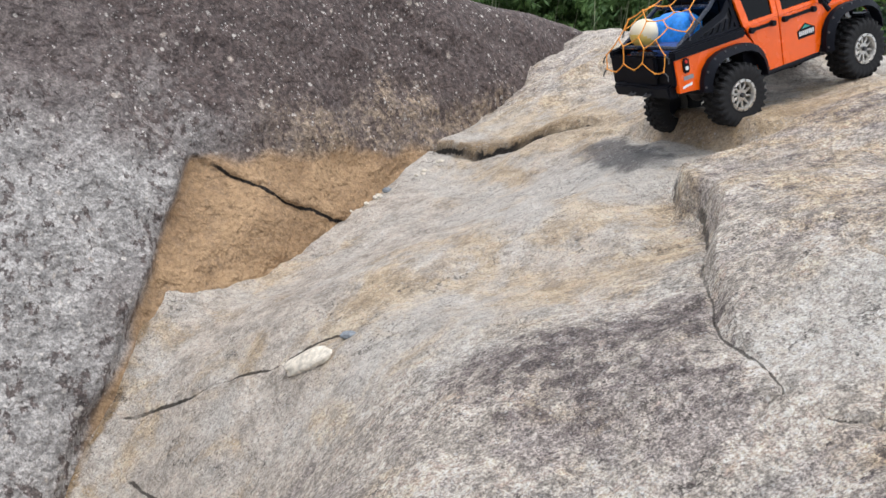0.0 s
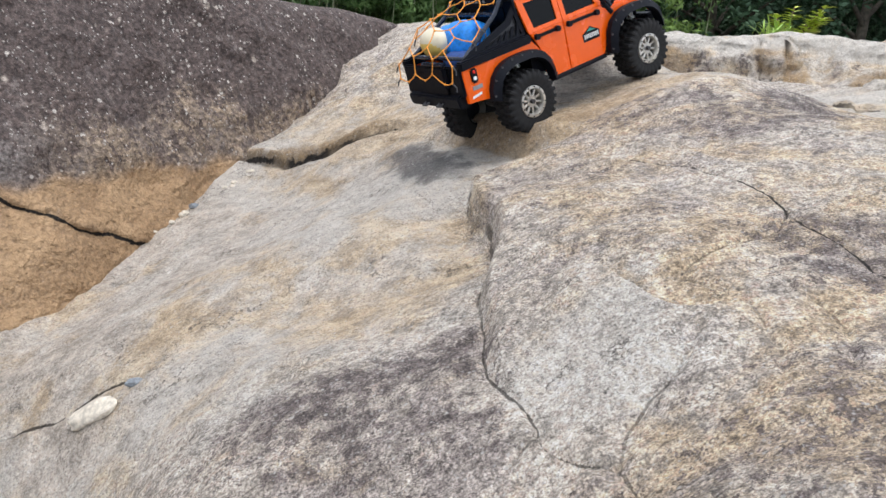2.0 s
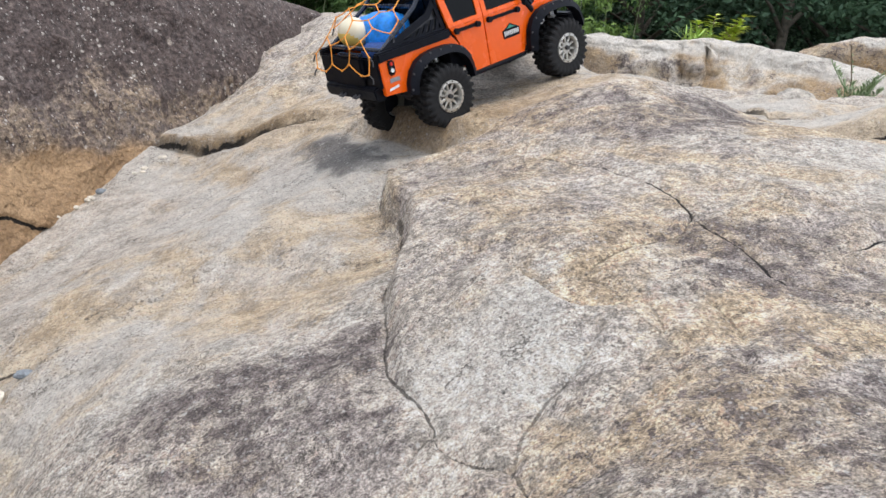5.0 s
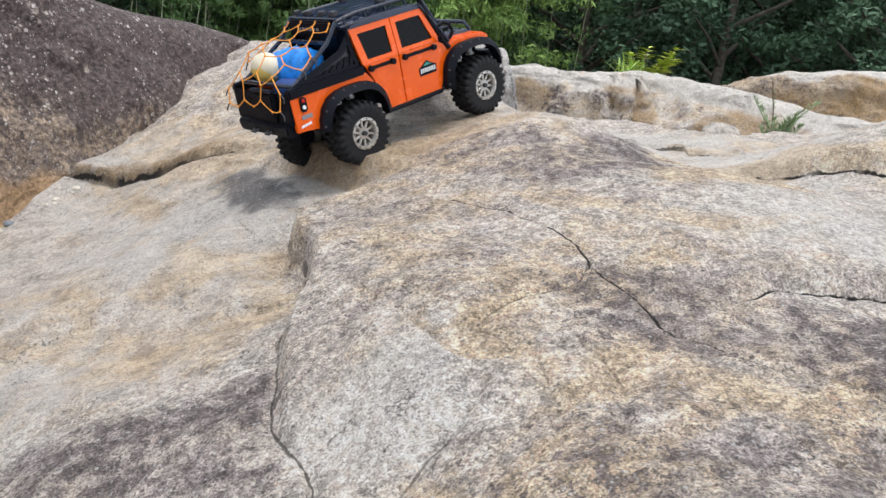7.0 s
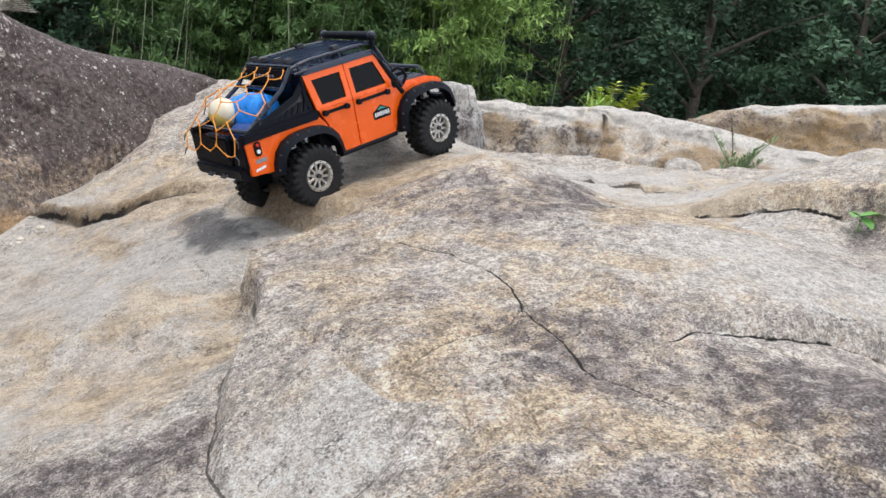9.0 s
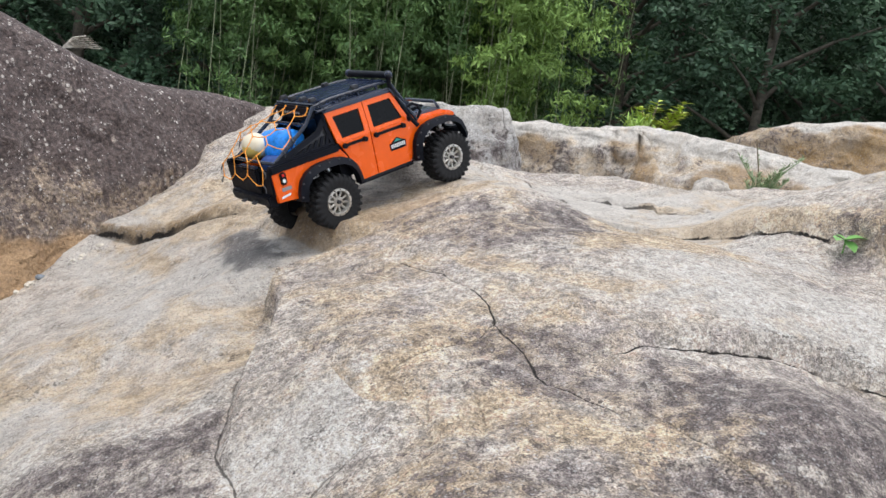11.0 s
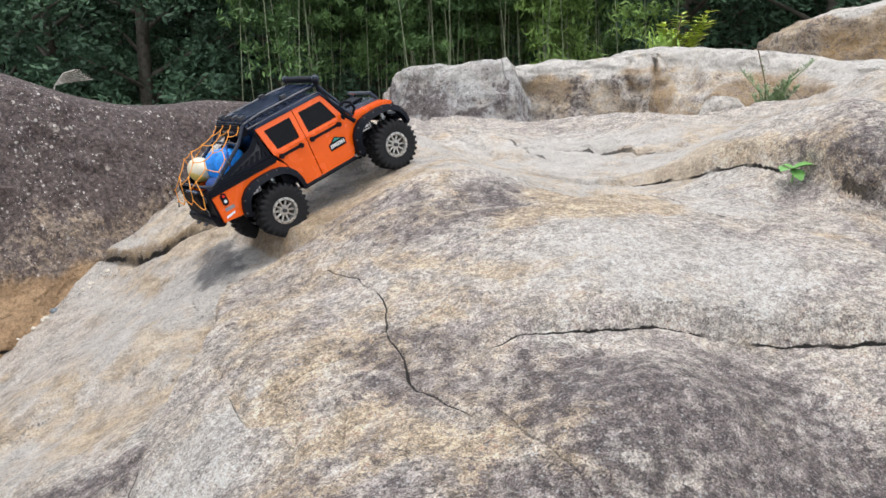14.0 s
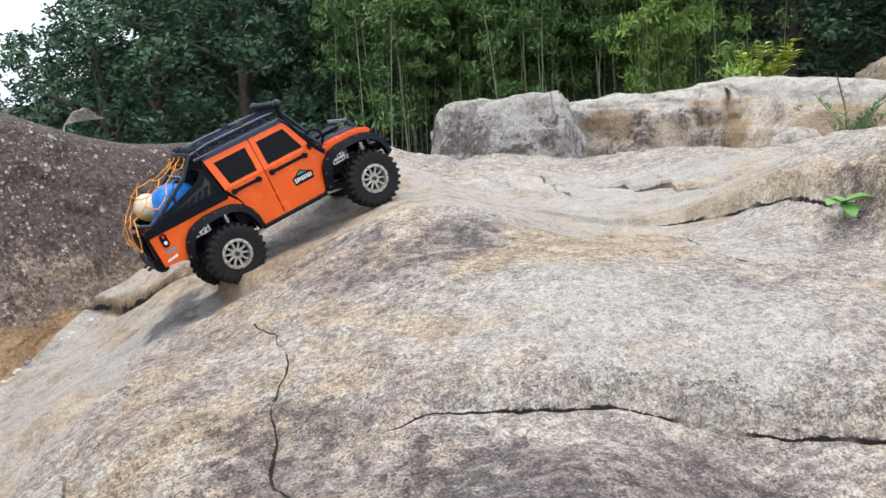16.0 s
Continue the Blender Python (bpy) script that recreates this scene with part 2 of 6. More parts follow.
def wall_granite():
    """Dark lichen-crusted granite with pale crystals, a gravelly brown lower part, run-off streaks and an iron-stained foot."""
    k = Nodes("granite_dark")
    mid = k.noise(0.06, 7, 0.66)
    fine = k.noise(0.014, 6, 0.68)
    grain = k.noise(0.0042, 3, 0.6)
    patch = k.noise(0.22, 5, 0.62)
    flakes = k.noise(0.024, 7, 0.68, 0.0, k.stretch(1.2, 1.2, 0.7))
    mottle = k.noise(0.013, 5, 0.62)
    col = k.mix(k.ramp(mid, 0.35, 0.65), (0.096, 0.077, 0.073), (0.156, 0.130, 0.120))
    brown = k.math("MULTIPLY", k.attr("iron"), k.ramp(k.math("ADD", patch, k.math("MULTIPLY", fine, 0.4)), 0.52, 0.80))
    col = k.mix(k.math("MULTIPLY", brown, 0.55), col, k.mix(k.ramp(fine, 0.4, 0.6), (0.21, 0.145, 0.09), (0.42, 0.32, 0.21)))
    col = k.mix(k.math("MULTIPLY", k.attr("pale"), 0.9), col, k.mix(k.ramp(mid, 0.35, 0.65), (0.25, 0.238, 0.225), (0.40, 0.382, 0.362)))
    run = k.noise(1.0, 4, 0.55, 0.2, k.stretch(14, 14, 0.8))
    cover = k.math("ADD", k.math("MULTIPLY_ADD", k.attr("lichen"), 0.75, k.math("MULTIPLY", k.attr("pale"), -0.15)), k.math("MULTIPLY_ADD", run, 1.9, -0.72))
    cover = k.math("ADD", cover, k.math("MULTIPLY_ADD", patch, 0.8, -0.4))
    edge = k.math("MULTIPLY_ADD", cover, -0.21, 0.60)
    flake = k.ramp(flakes, k.math("SUBTRACT", edge, 0.03), k.math("ADD", edge, 0.03))
    col = k.mix(k.math("MULTIPLY", flake, 0.85), col, k.mix(k.ramp(fine, 0.38, 0.62), (0.046, 0.034, 0.032), (0.112, 0.085, 0.077)))
    for size, lo, tint in ((0.009, 0.56, (0.40, 0.37, 0.345)), (0.020, 0.58, (0.44, 0.405, 0.365)), (0.036, 0.63, (0.36, 0.31, 0.265))):
        warp = k.mix(0.10, k.xyz, k.n.new("ShaderNodeTexNoise").outputs["Color"], "ADD")
        spot = k.ramp(k.cells(size, "F1", warp if size > 0.01 else None), 0.36, 0.20)
        pick = k.ramp(k.math("ADD", k.noise(size * 1.7, 2), k.math("MULTIPLY", k.math("SUBTRACT", patch, 0.5), 0.35)), lo, lo + 0.05)
        col = k.mix(k.math("MULTIPLY", k.math("MULTIPLY", spot, pick), 0.85), col, tint)
    rust = k.math("MULTIPLY", k.attr("rust"), k.ramp(k.math("ADD", mid, fine), 0.65, 1.1, 0.78, 1.0))
    stain_tone = k.mix(k.ramp(k.math("ADD", patch, k.math("MULTIPLY", fine, 0.4)), 0.5, 0.85), (0.235, 0.147, 0.08), (0.39, 0.26, 0.148))
    col = k.mix(rust, col, k.mix(k.ramp(fine, 0.56, 0.68), stain_tone, (0.23, 0.148, 0.085)))
    rub = k.math("MULTIPLY_ADD", rust, -0.16, 0.28)
    col = k.mix(rub, col, k.mix(k.ramp(mottle, 0.40, 0.60), (0.10, 0.10, 0.10), (0.95, 0.95, 0.95)), "OVERLAY")
    col = k.mix(rub, col, k.mix(k.ramp(grain, 0.36, 0.64), (0.10, 0.10, 0.10), (0.95, 0.95, 0.95)), "OVERLAY")
    col = k.mix(k.open_seam(), col, (0.014, 0.011, 0.009))
    n = k.bump(k.noise(0.014, 3, 0.55), 0.9, 0.011, k.bump(k.noise(0.06, 3, 0.55, 0.3), 0.8, 0.03))
    return k.done(col, k.ramp(fine, 0.3, 0.7, 0.75, 0.95), n, 0, 0.3)


ROCK_WALL = wall_granite()


def foliage(name, a, b):
    k = Nodes(name)
    r = k.n.new("ShaderNodeNewGeometry").outputs["Random Per Island"]
    col = k.mix(r, a, b)
    col = k.mix(k.ramp(k.noise(1.5, 3), 0.35, 0.65), col, tuple(c * 0.55 for c in a))
    k.b.inputs["Transmission Weight"].default_value = 0.0
    return k.done(col, 0.55, None, 0, 0.35)


LEAF_DARK = foliage("leaf_dark", (0.063, 0.130, 0.071), (0.128, 0.222, 0.119))
LEAF_BAMBOO = foliage("leaf_bamboo", (0.105, 0.21, 0.062), (0.215, 0.34, 0.105))
# brighter, yellower variant of the bamboo leaf for a few stands
LEAF_BRIGHT = foliage("leaf_bamboo_bright", (0.20, 0.34, 0.07), (0.35, 0.50, 0.13))


def woods():
    k = Nodes("far_woods")
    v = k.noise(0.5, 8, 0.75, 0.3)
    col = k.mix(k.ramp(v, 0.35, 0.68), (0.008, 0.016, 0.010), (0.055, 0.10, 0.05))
    return k.done(col, 0.9, k.bump(v, 1.0, 0.5), 0, 0.1)


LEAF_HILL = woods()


def plain(name, color, rough=0.5, metal=0.0, grain=0.01, amount=0.15, bump=0.0, spec=0.5):
    """A worked surface with slight unevenness of tone and gloss."""
    k = Nodes(name)
    v = k.noise(grain, 4, 0.6)
    col = k.mix(k.ramp(v, 0.3, 0.7), tuple(c * (1 - amount) for c in color), tuple(min(1, c * (1 + amount)) for c in color))
    n = k.bump(v, bump, grain * 0.3) if bump else None
    return k.done(col, k.ramp(v, 0.3, 0.7, max(0, rough - 0.08), min(1, rough + 0.08)), n, metal, spec)


BARK = plain("bark", (0.10, 0.085, 0.065), 0.9, 0, 0.08, 0.4, 0.5)
CULM = plain("bamboo_culm", (0.27, 0.29, 0.17), 0.5, 0, 0.3, 0.3)
SOIL = plain("forest_floor", (0.06, 0.05, 0.032), 0.95, 0, 0.4, 0.4, 0.4)


# ---- shape of the ground ----
BASE = (0.854, 0.159, -0.105)
MOUNDS = [
    (0.75, 2.05, 0.30, 0.055), (0.60, 3.17, 0.45, 0.404), (-0.60, 1.30, 0.30, -0.372), (0.89, 1.45, 0.22, 0.067), (1.72, 0.02, 0.45, -0.561),
    (-0.30, 0.25, 0.45, -0.763), (1.35, 2.05, 0.30, 0.087), (-0.32, 2.11, 0.22, -0.133), (0.82, -0.20, 0.45, -0.417), (0.67, 2.44, 0.22, 0.083),
    (0.55, 4.35, 0.70, 0.248), (-0.87, 0.57, 0.22, -0.347), (0.12, 1.45, 0.22, -0.071), (-1.20, 1.90, 0.30, -0.328), (1.72, 3.17, 0.45, 0.102),
    (2.21, 0.02, 0.22, -0.299), (1.55, 1.45, 0.22, 0.041), (0.01, 1.89, 0.22, -0.023), (0.12, 0.90, 0.22, -0.109), (2.25, 0.85, 0.30, -0.217),
]
SWELLS = [
    (-0.65, 1.67, 0.22, -0.277), (1.11, 0.90, 0.22, -0.060), (1.95, 4.08, 0.45, 0.071), (0.78, 2.66, 0.22, -0.023), (2.25, 2.50, 0.30, 0.158),
    (-0.76, 2.11, 0.22, 0.209), (-0.10, 0.57, 0.22, 0.187), (0.67, 0.90, 0.22, 0.019), (1.55, 2.00, 0.22, 0.003), (-0.00, 4.00, 0.30, 0.140),
    (0.01, 2.99, 0.22, -0.047), (1.88, 1.67, 0.22, 0.141), (-0.32, 1.23, 0.22, -0.204), (1.22, 1.34, 0.22, 0.061), (1.00, 1.89, 0.22, 0.174),
    (1.33, 1.78, 0.22, -0.112), (0.34, 1.78, 0.22, 0.039), (0.34, 2.55, 0.22, -0.001), (-0.76, 2.66, 0.22, -0.040), (1.99, 1.34, 0.22, -0.108),
]
DIPS = [
    (0.01, 1.12, 0.22, 0.080), (-0.76, 1.12, 0.22, -0.196), (2.54, 2.00, 0.22, 0.074), (1.55, 2.55, 0.22, 0.034), (3.07, 4.53, 0.45, -0.245),
    (0.45, 0.46, 0.22, 0.140), (-0.10, 2.22, 0.22, 0.024), (0.56, 1.23, 0.22, 0.026), (0.56, 3.65, 0.22, 0.093), (1.33, 3.65, 0.22, 0.067),
    (0.45, 0.02, 0.22, -0.029), (1.33, 0.57, 0.22, -0.148), (0.34, 2.00, 0.22, 0.037), (0.12, 2.22, 0.22, -0.040), (0.89, 2.44, 0.22, 0.189),
    (0.56, 1.56, 0.22, 0.028), (-0.21, 1.67, 0.22, 0.001), (2.70, 3.85, 0.30, 0.022), (0.23, 3.21, 0.22, -0.068), (1.00, 3.43, 0.22, 0.022),
]
FOLDS = [
    (0.85, 2.14, 0.14, -0.020), (0.885, 2.065, 0.06, 0.008), (2.24, 2.59, 0.16, -0.094), (2.50, 2.26, 0.14, 0.050), (1.98, 3.22, 0.17, 0.038),
    (1.30, 1.68, 0.15, 0.063), (1.72, 1.56, 0.10, -0.040), (1.42, 1.74, 0.10, 0.032), (1.54, 1.44, 0.10, -0.014), (1.54, 2.58, 0.10, -0.016), (1.96, 1.80, 0.15, 0.012), (1.78, 1.72, 0.10, -0.036), (1.96, 1.74, 0.15, 0.036), (1.36, 1.02, 0.10, -0.012), (1.12, 1.14, 0.10, 0.010),
    (-0.02, 2.68, 0.09, 0.048), (1.02, 0.84, 0.09, 0.010), (0.30, 2.44, 0.09, 0.037), (1.10, 0.84, 0.14, 0.103), (1.82, 2.04, 0.14, 0.045),
    (0.94, 1.16, 0.09, 0.017), (1.26, 2.92, 0.14, 0.047), (0.30, 3.16, 0.09, 0.033), (0.46, 2.04, 0.14, 0.038), (0.62, 1.56, 0.09, -0.010),
    (1.26, 1.48, 0.14, 0.009), (0.78, 1.80, 0.09, 0.013), (0.54, 1.16, 0.09, 0.011), (-0.42, 2.04, 0.09, -0.030), (1.42, 1.24, 0.14, -0.016),
    (0.06, 2.92, 0.14, 0.025), (0.46, 1.72, 0.09, -0.036), (0.14, 1.64, 0.09, -0.037), (0.30, 1.96, 0.09, -0.042), (0.46, 1.88, 0.09, 0.014),
]


def line_field(x, y, pts):
    """Signed distance to a broken line (positive on the right of its way) and the share of its length passed."""
    best, side, share, run = np.full(np.shape(x), 1e9), np.ones(np.shape(x)), np.zeros(np.shape(x)), 0.0
    for (ax, ay), (bx, by) in zip(pts[:-1], pts[1:]):
        dx, dy = bx - ax, by - ay
        size = math.hypot(dx, dy)
        t = np.clip(((x - ax) * dx + (y - ay) * dy) / size ** 2, 0, 1)
        qx, qy = x - ax - t * dx, y - ay - t * dy
        d = np.hypot(qx, qy)
        near = d < best
        best = np.where(near, d, best)
        side = np.where(near, np.where(qx * dy - qy * dx >= 0, 1.0, -1.0), side)
        share = np.where(near, run + t * size, share)
        run += size
    return best * side, share / run


def ease(a, b, v):
    t = np.clip((v - a) / (b - a), 0, 1)
    return t * t * (3 - 2 * t)


# the broken edge between the gully floor and the main slab, up to the hollow under the crown
LIP = [(0.42, 0.78), (0.365, 0.95), (0.34, 1.15), (0.368, 1.28), (0.417, 1.42), (0.440, 1.58), (0.446, 1.70), (0.452, 1.785), (0.54, 1.805), (0.635, 1.815)]
HOLLOW = [(0.68, 1.79), (0.642, 1.84), (0.595, 1.90), (0.563, 1.96), (0.538, 2.05), (0.508, 2.15), (0.45, 2.26)]
# the foot of the ledge behind the seedling
LEDGE = [(2.5, 1.25), (2.2, 1.35), (1.96, 1.43), (1.815, 1.495), (1.79, 1.56), (1.765, 1.64), (1.742, 1.70), (1.706, 1.80), (1.663, 1.915), (1.59, 1.99), (1.50, 2.04)]
# the sheet of rock that overlaps the slab farther back
SHEET = [(1.48, 2.66), (1.53, 2.60), (1.58, 2.53), (1.62, 2.455), (1.67, 2.41), (1.76, 2.34), (1.90, 2.26)]
# the open crack across the slab: its near side lies lower
BREAK = [(0.88, 1.085), (0.951, 1.115), (1.068, 1.099), (1.166, 1.083), (1.27, 1.060), (1.34, 1.042), (1.42, 1.005), (1.50, 0.975), (1.58, 0.95)]
# the curved rim of a shallow scoop in the slab
SCOOP = [(0.45, 1.23), (0.473, 1.203), (0.490, 1.160), (0.502, 1.107), (0.520, 1.062), (0.555, 1.034), (0.61, 1.02)]
# the outer end of the pale tongue of rock in the gully
TONGUE = [(0.52, 2.34), (0.42, 2.41), (0.34, 2.475), (0.25, 2.53), (0.14, 2.59), (0.05, 2.66), (0.0, 2.74), (0.02, 2.90)]


def steps(x, y):
    d, s = line_field(x, y, LIP)
    rise = np.interp(s, [0, 0.15, 0.3, 0.45, 0.6, 0.72, 0.8, 0.9, 1.0], [0.000, -0.012, 0.014, 0.027, 0.077, 0.069, 0.060, 0.042, 0.010])
    z = rise * (ease(-0.003, 0.010, d) - 0.5) * np.exp(-(d / 0.22) ** 2)
    d, s = line_field(x, y, HOLLOW)
    z = z + 0.062 * ease(0.0, 0.3, s) * (1 - 0.85 * ease(0.7, 1.0, s)) * (ease(-0.006, 0.022, d) - 0.65) * np.exp(-(d / 0.16) ** 2)
    d, s = line_field(x, y, LEDGE)
    face = np.interp(s, [0, 0.3, 0.54, 0.72, 0.85, 1.0], [0.000, 0.100, 0.104, 0.050, 0.052, 0.014])
    z = z + face * (ease(0, 1, (d + 0.004) / (0.014 + 0.014 * ease(0.55, 0.75, s))) - 0.5) * np.exp(-(d / 0.30) ** 2)
    d, s = line_field(x, y, SHEET)
    lap = np.interp(s, [0, 0.25, 0.6, 1.0], [0.0, 0.020, 0.020, 0.0])
    z = z + lap * (0.5 - ease(-0.010, 0.004, d)) * np.exp(-(d / 0.25) ** 2)
    d, s = line_field(x, y, SCOOP)
    z = z + 0.024 * (ease(-0.008, 0.003, d) - 0.5) * np.exp(-(d / 0.07) ** 2) * ease(0.0, 0.25, s) * ease(1.0, 0.75, s)
    d, s = line_field(x, y, TONGUE)
    z = z + ease(0.0, 0.3, s) * (0.026 * (ease(-0.004, 0.010, d + 0.012 * fbm(x, y, 0 * x, 0.07, 4, 91)) - 0.5) * np.exp(-(d / 0.25) ** 2) - 0.006 * np.exp(-((d + 0.006) / 0.006) ** 2))
    d, s = line_field(x, y, BREAK)
    drop = np.interp(s, [0, 0.2, 0.5, 0.8, 1.0], [0.000, 0.024, 0.034, 0.034, 0.015])
    z = z + drop * (0.5 - ease(-0.030, 0.002, d)) * np.exp(-(d / 0.20) ** 2)
    return z


# cracks: their line, half-width and depth
CRACKS_LIP = [
    ([(0.455, 1.79), (0.447, 1.70), (0.442, 1.58), (0.424, 1.48), (0.415, 1.42), (0.368, 1.29), (0.342, 1.19), (0.336, 1.15), (0.342, 1.09), (0.37, 0.985), (0.366, 0.957), (0.387, 0.915), (0.41, 0.88)], 0.0034, 0.0092),
    ([(0.534, 1.008), (0.491, 0.977), (0.452, 0.950), (0.428, 0.923), (0.41, 0.88), (0.4, 0.8)], 0.0036, 0.008),
    (SCOOP[1:6], 0.0034, 0.0095),
    ([(0.752, 1.235), (0.718, 1.190), (0.641, 1.158), (0.567, 1.130)], 0.0034, 0.0075),
    ([(0.545, 1.13), (0.6, 1.06), (0.66, 1.03), (0.72, 1.035)], 0.003, 0.005),
    ([(0.6, 1.04), (0.575, 0.96), (0.56, 0.88)], 0.003, 0.006),
    ([(0.66, 1.02), (0.645, 0.95), (0.62, 0.86)], 0.003, 0.006),
    ([(0.37, 0.975), (0.345, 0.965), (0.33, 0.955)], 0.004, 0.008),
]
CRACKS_SLAB = [
    ([(0.62, 1.66), (0.688, 1.562), (0.73, 1.45), (0.75, 1.33), (0.748, 1.22), (0.762, 1.12), (0.77, 1.025), (0.795, 0.975), (0.832, 0.915)], 0.0036, 0.0112),
    (BREAK, 0.0062, 0.014),
    ([(1.47, 1.76), (1.46, 1.69), (1.458, 1.60), (1.466, 1.53), (1.51, 1.47), (1.567, 1.428), (1.64, 1.38)], 0.0065, 0.013),
]
CRACKS_LEDGE = [
    (LEDGE[2:5], 0.007, 0.010),
    (LEDGE[6:], 0.009, 0.012),
    ([(0.86, 0.929), (0.892, 0.841), (0.927, 0.778), (0.944, 0.704)], 0.005, 0.007),
    ([(1.05, 1.4), (1.2, 1.37), (1.33, 1.4)], 0.0035, 0.005),
]
CRACKS_BACK = [
    (SHEET, 0.0075, 0.010),
    ([(1.385, 2.85), (1.40, 2.60), (1.41, 2.40)], 0.009, 0.009),
    ([(1.19, 2.05), (1.28, 2.02), (1.35, 1.98)], 0.006, 0.006),
]
CRACKS_GULLY = [
    ([(-0.541, 1.772), (-0.437, 1.739), (-0.348, 1.703), (-0.248, 1.64), (-0.16, 1.611), (-0.083, 1.571)], 0.007, 0.0105),
    ([(-0.48, 1.649), (-0.395, 1.555), (-0.277, 1.372)], 0.006, 0.01),
    ([(0.2, 2.3), (0.12, 2.16), (0.1, 2.06)], 0.003, 0.004),
    (TONGUE[1:7], 0.007, 0.013),
]
CRACKS = CRACKS_LIP + CRACKS_SLAB + CRACKS_LEDGE + CRACKS_BACK + CRACKS_GULLY
# stains: centre, two half-widths, turn, softness and amount
LICHEN_AT = [
    (0.235, 1.13, 0.19, 0.14, -40, 0.35, 0.8), (0.75, 1.05, 0.11, 0.17, 20, 0.35, 0.9), (1.13, 0.86, 0.34, 0.16, -18, 0.45, 1.25), (1, 0.7, 0.4, 0.15, 0, 0.4, 0.8),
    (0.95, 1.64, 0.2, 0.12, 10, 0.4, 0.85), (0.60, 1.50, 0.15, 0.24, 10, 0.5, 0.35), (1.72, 1.15, 0.14, 0.2, 20, 0.4, 0.8), (1.92, 1.42, 0.09, 0.3, 20, 0.5, 0.75),
    (0.8, 1.8, 0.1, 0.1, 0, 0.5, 0.6), (0.62, 0.8, 0.25, 0.12, 0, 0.4, 0.6),
]
IRON_AT = [
    (0.62, 1.45, 0.22, 0.35, 10, 0.6, 0.75), (0.7, 0.85, 0.25, 0.2, 0, 0.6, 0.85), (0.95, 1.25, 0.15, 0.12, 0, 0.5, 0.8), (1.27, 1.64, 0.24, 0.19, 30, 0.4, 1.25),
    (0.62, 1.13, 0.13, 0.07, 10, 0.4, 0.9), (0.8, 1.85, 0.16, 0.24, 20, 0.4, 0.8), (0.57, 1.24, 0.1, 0.1, 0, 0.4, 0.8), (0.64, 1.165, 0.11, 0.02, 20, 0.6, 1.5), (1.24, 1.66, 0.30, 0.10, 42, 0.5, 1.6), (0.33, 1.62, 0.12, 0.2, -10, 0.6, 0.3),
    (0.54, 1.56, 0.11, 0.2, 0, 0.5, 0.4), (-0.15, 1.68, 0.25, 0.12, 0, 0.5, 0.5), (0.5, 2.6, 0.35, 0.4, 0, 0.5, 0.7),
]
PALE_AT = [
    (0.235, 2.12, 0.06, 0.035, 0, 0.4, 1.6), (0.3, 1.9, 0.25, 0.2, 0, 0.5, 0.7), (0.42, 1.08, 0.07, 0.13, 10, 0.4, 1), (1.25, 1.25, 0.27, 0.14, -10, 0.4, 1),
    (1.5, 2.3, 0.5, 0.6, 0, 0.4, 1), (0.25, 2, 0.12, 0.3, 30, 0.4, 0.8), (0.15, 2.55, 0.2, 0.25, 0, 0.4, 0.8), (0.56, 1.83, 0.12, 0.04, 10, 0.4, 1),
    (0.05, 1.45, 0.2, 0.2, 0, 0.5, 0.5), (1.5, 1.6, 0.2, 0.12, 0, 0.4, 0.8),
]
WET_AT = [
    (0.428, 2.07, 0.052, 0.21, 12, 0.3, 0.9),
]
RUST_AT = [
    (-0.565, 1.84, 0.018, 0.09, 5, 0.4, 0.9), (-0.585, 1.7, 0.025, 0.1, 10, 0.4, 0.9), (-0.66, 1.6, 0.08, 0.04, 0, 0.4, 0.8), (0.72, 1.95, 0.06, 0.1, 20, 0.5, 0.45),
]
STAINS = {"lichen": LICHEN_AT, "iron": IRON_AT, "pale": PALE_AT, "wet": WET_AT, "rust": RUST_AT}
WALL_CRACK = [(-0.475, 0.73), (-0.40, 0.69), (-0.30, 0.642), (-0.205, 0.593), (-0.05, 0.56)]
GRASS_AT, SHRUB_AT, TUFT_AT = (2.78, 4.75, 1.24), (2.94, 4.90, 1.22), (-0.16, 3.25, 1.265)


# ---- the rock slab ----
def low_ground(x, y):
    """Height of the bare rock: the tilted sheet, its swells, the steps and a slow roughness."""
    x, y = x + 0.010 * fbm(x, y, 0 * x, 0.12, 3, 31, 0.55), y + 0.010 * fbm(x, y, 0 * x, 0.12, 3, 33, 0.55)
    z = BASE[0] + BASE[1] * (x - 0.7) + BASE[2] * (y - 1.5) + steps(x, y) + 0.008 * fbm(x, y, 0 * x, 0.30, 4, 3)
    for a, b, r, h in MOUNDS + SWELLS + DIPS + FOLDS:
        z = z + h * np.exp(-((x - a) ** 2 + (y - b) ** 2) / (2 * r * r))
    return z - 0.9 * np.maximum(0, 0.4 - y) - 0.25 * np.maximum(0, y - 4.3) ** 2 - 0.15 * np.maximum(0, x - 3.0) ** 2 - 0.5 * np.maximum(0, -1.2 - x)


def spaced(parts):
    """Grid lines: a list of (start, end, step) that join up."""
    out = [np.arange(a, b - 1e-6, s) for a, b, s in parts]
    return np.concatenate(out + [[parts[-1][1]]])


def blob(x, y, cx, cy, rx, ry, turn=0.0, soft=0.35):
    c, s = math.cos(radians(turn)), math.sin(radians(turn))
    u, v = ((x - cx) * c + (y - cy) * s) / rx, (-(x - cx) * s + (y - cy) * c) / ry
    return 1 - ease(1 - soft, 1 + soft, np.hypot(u, v))


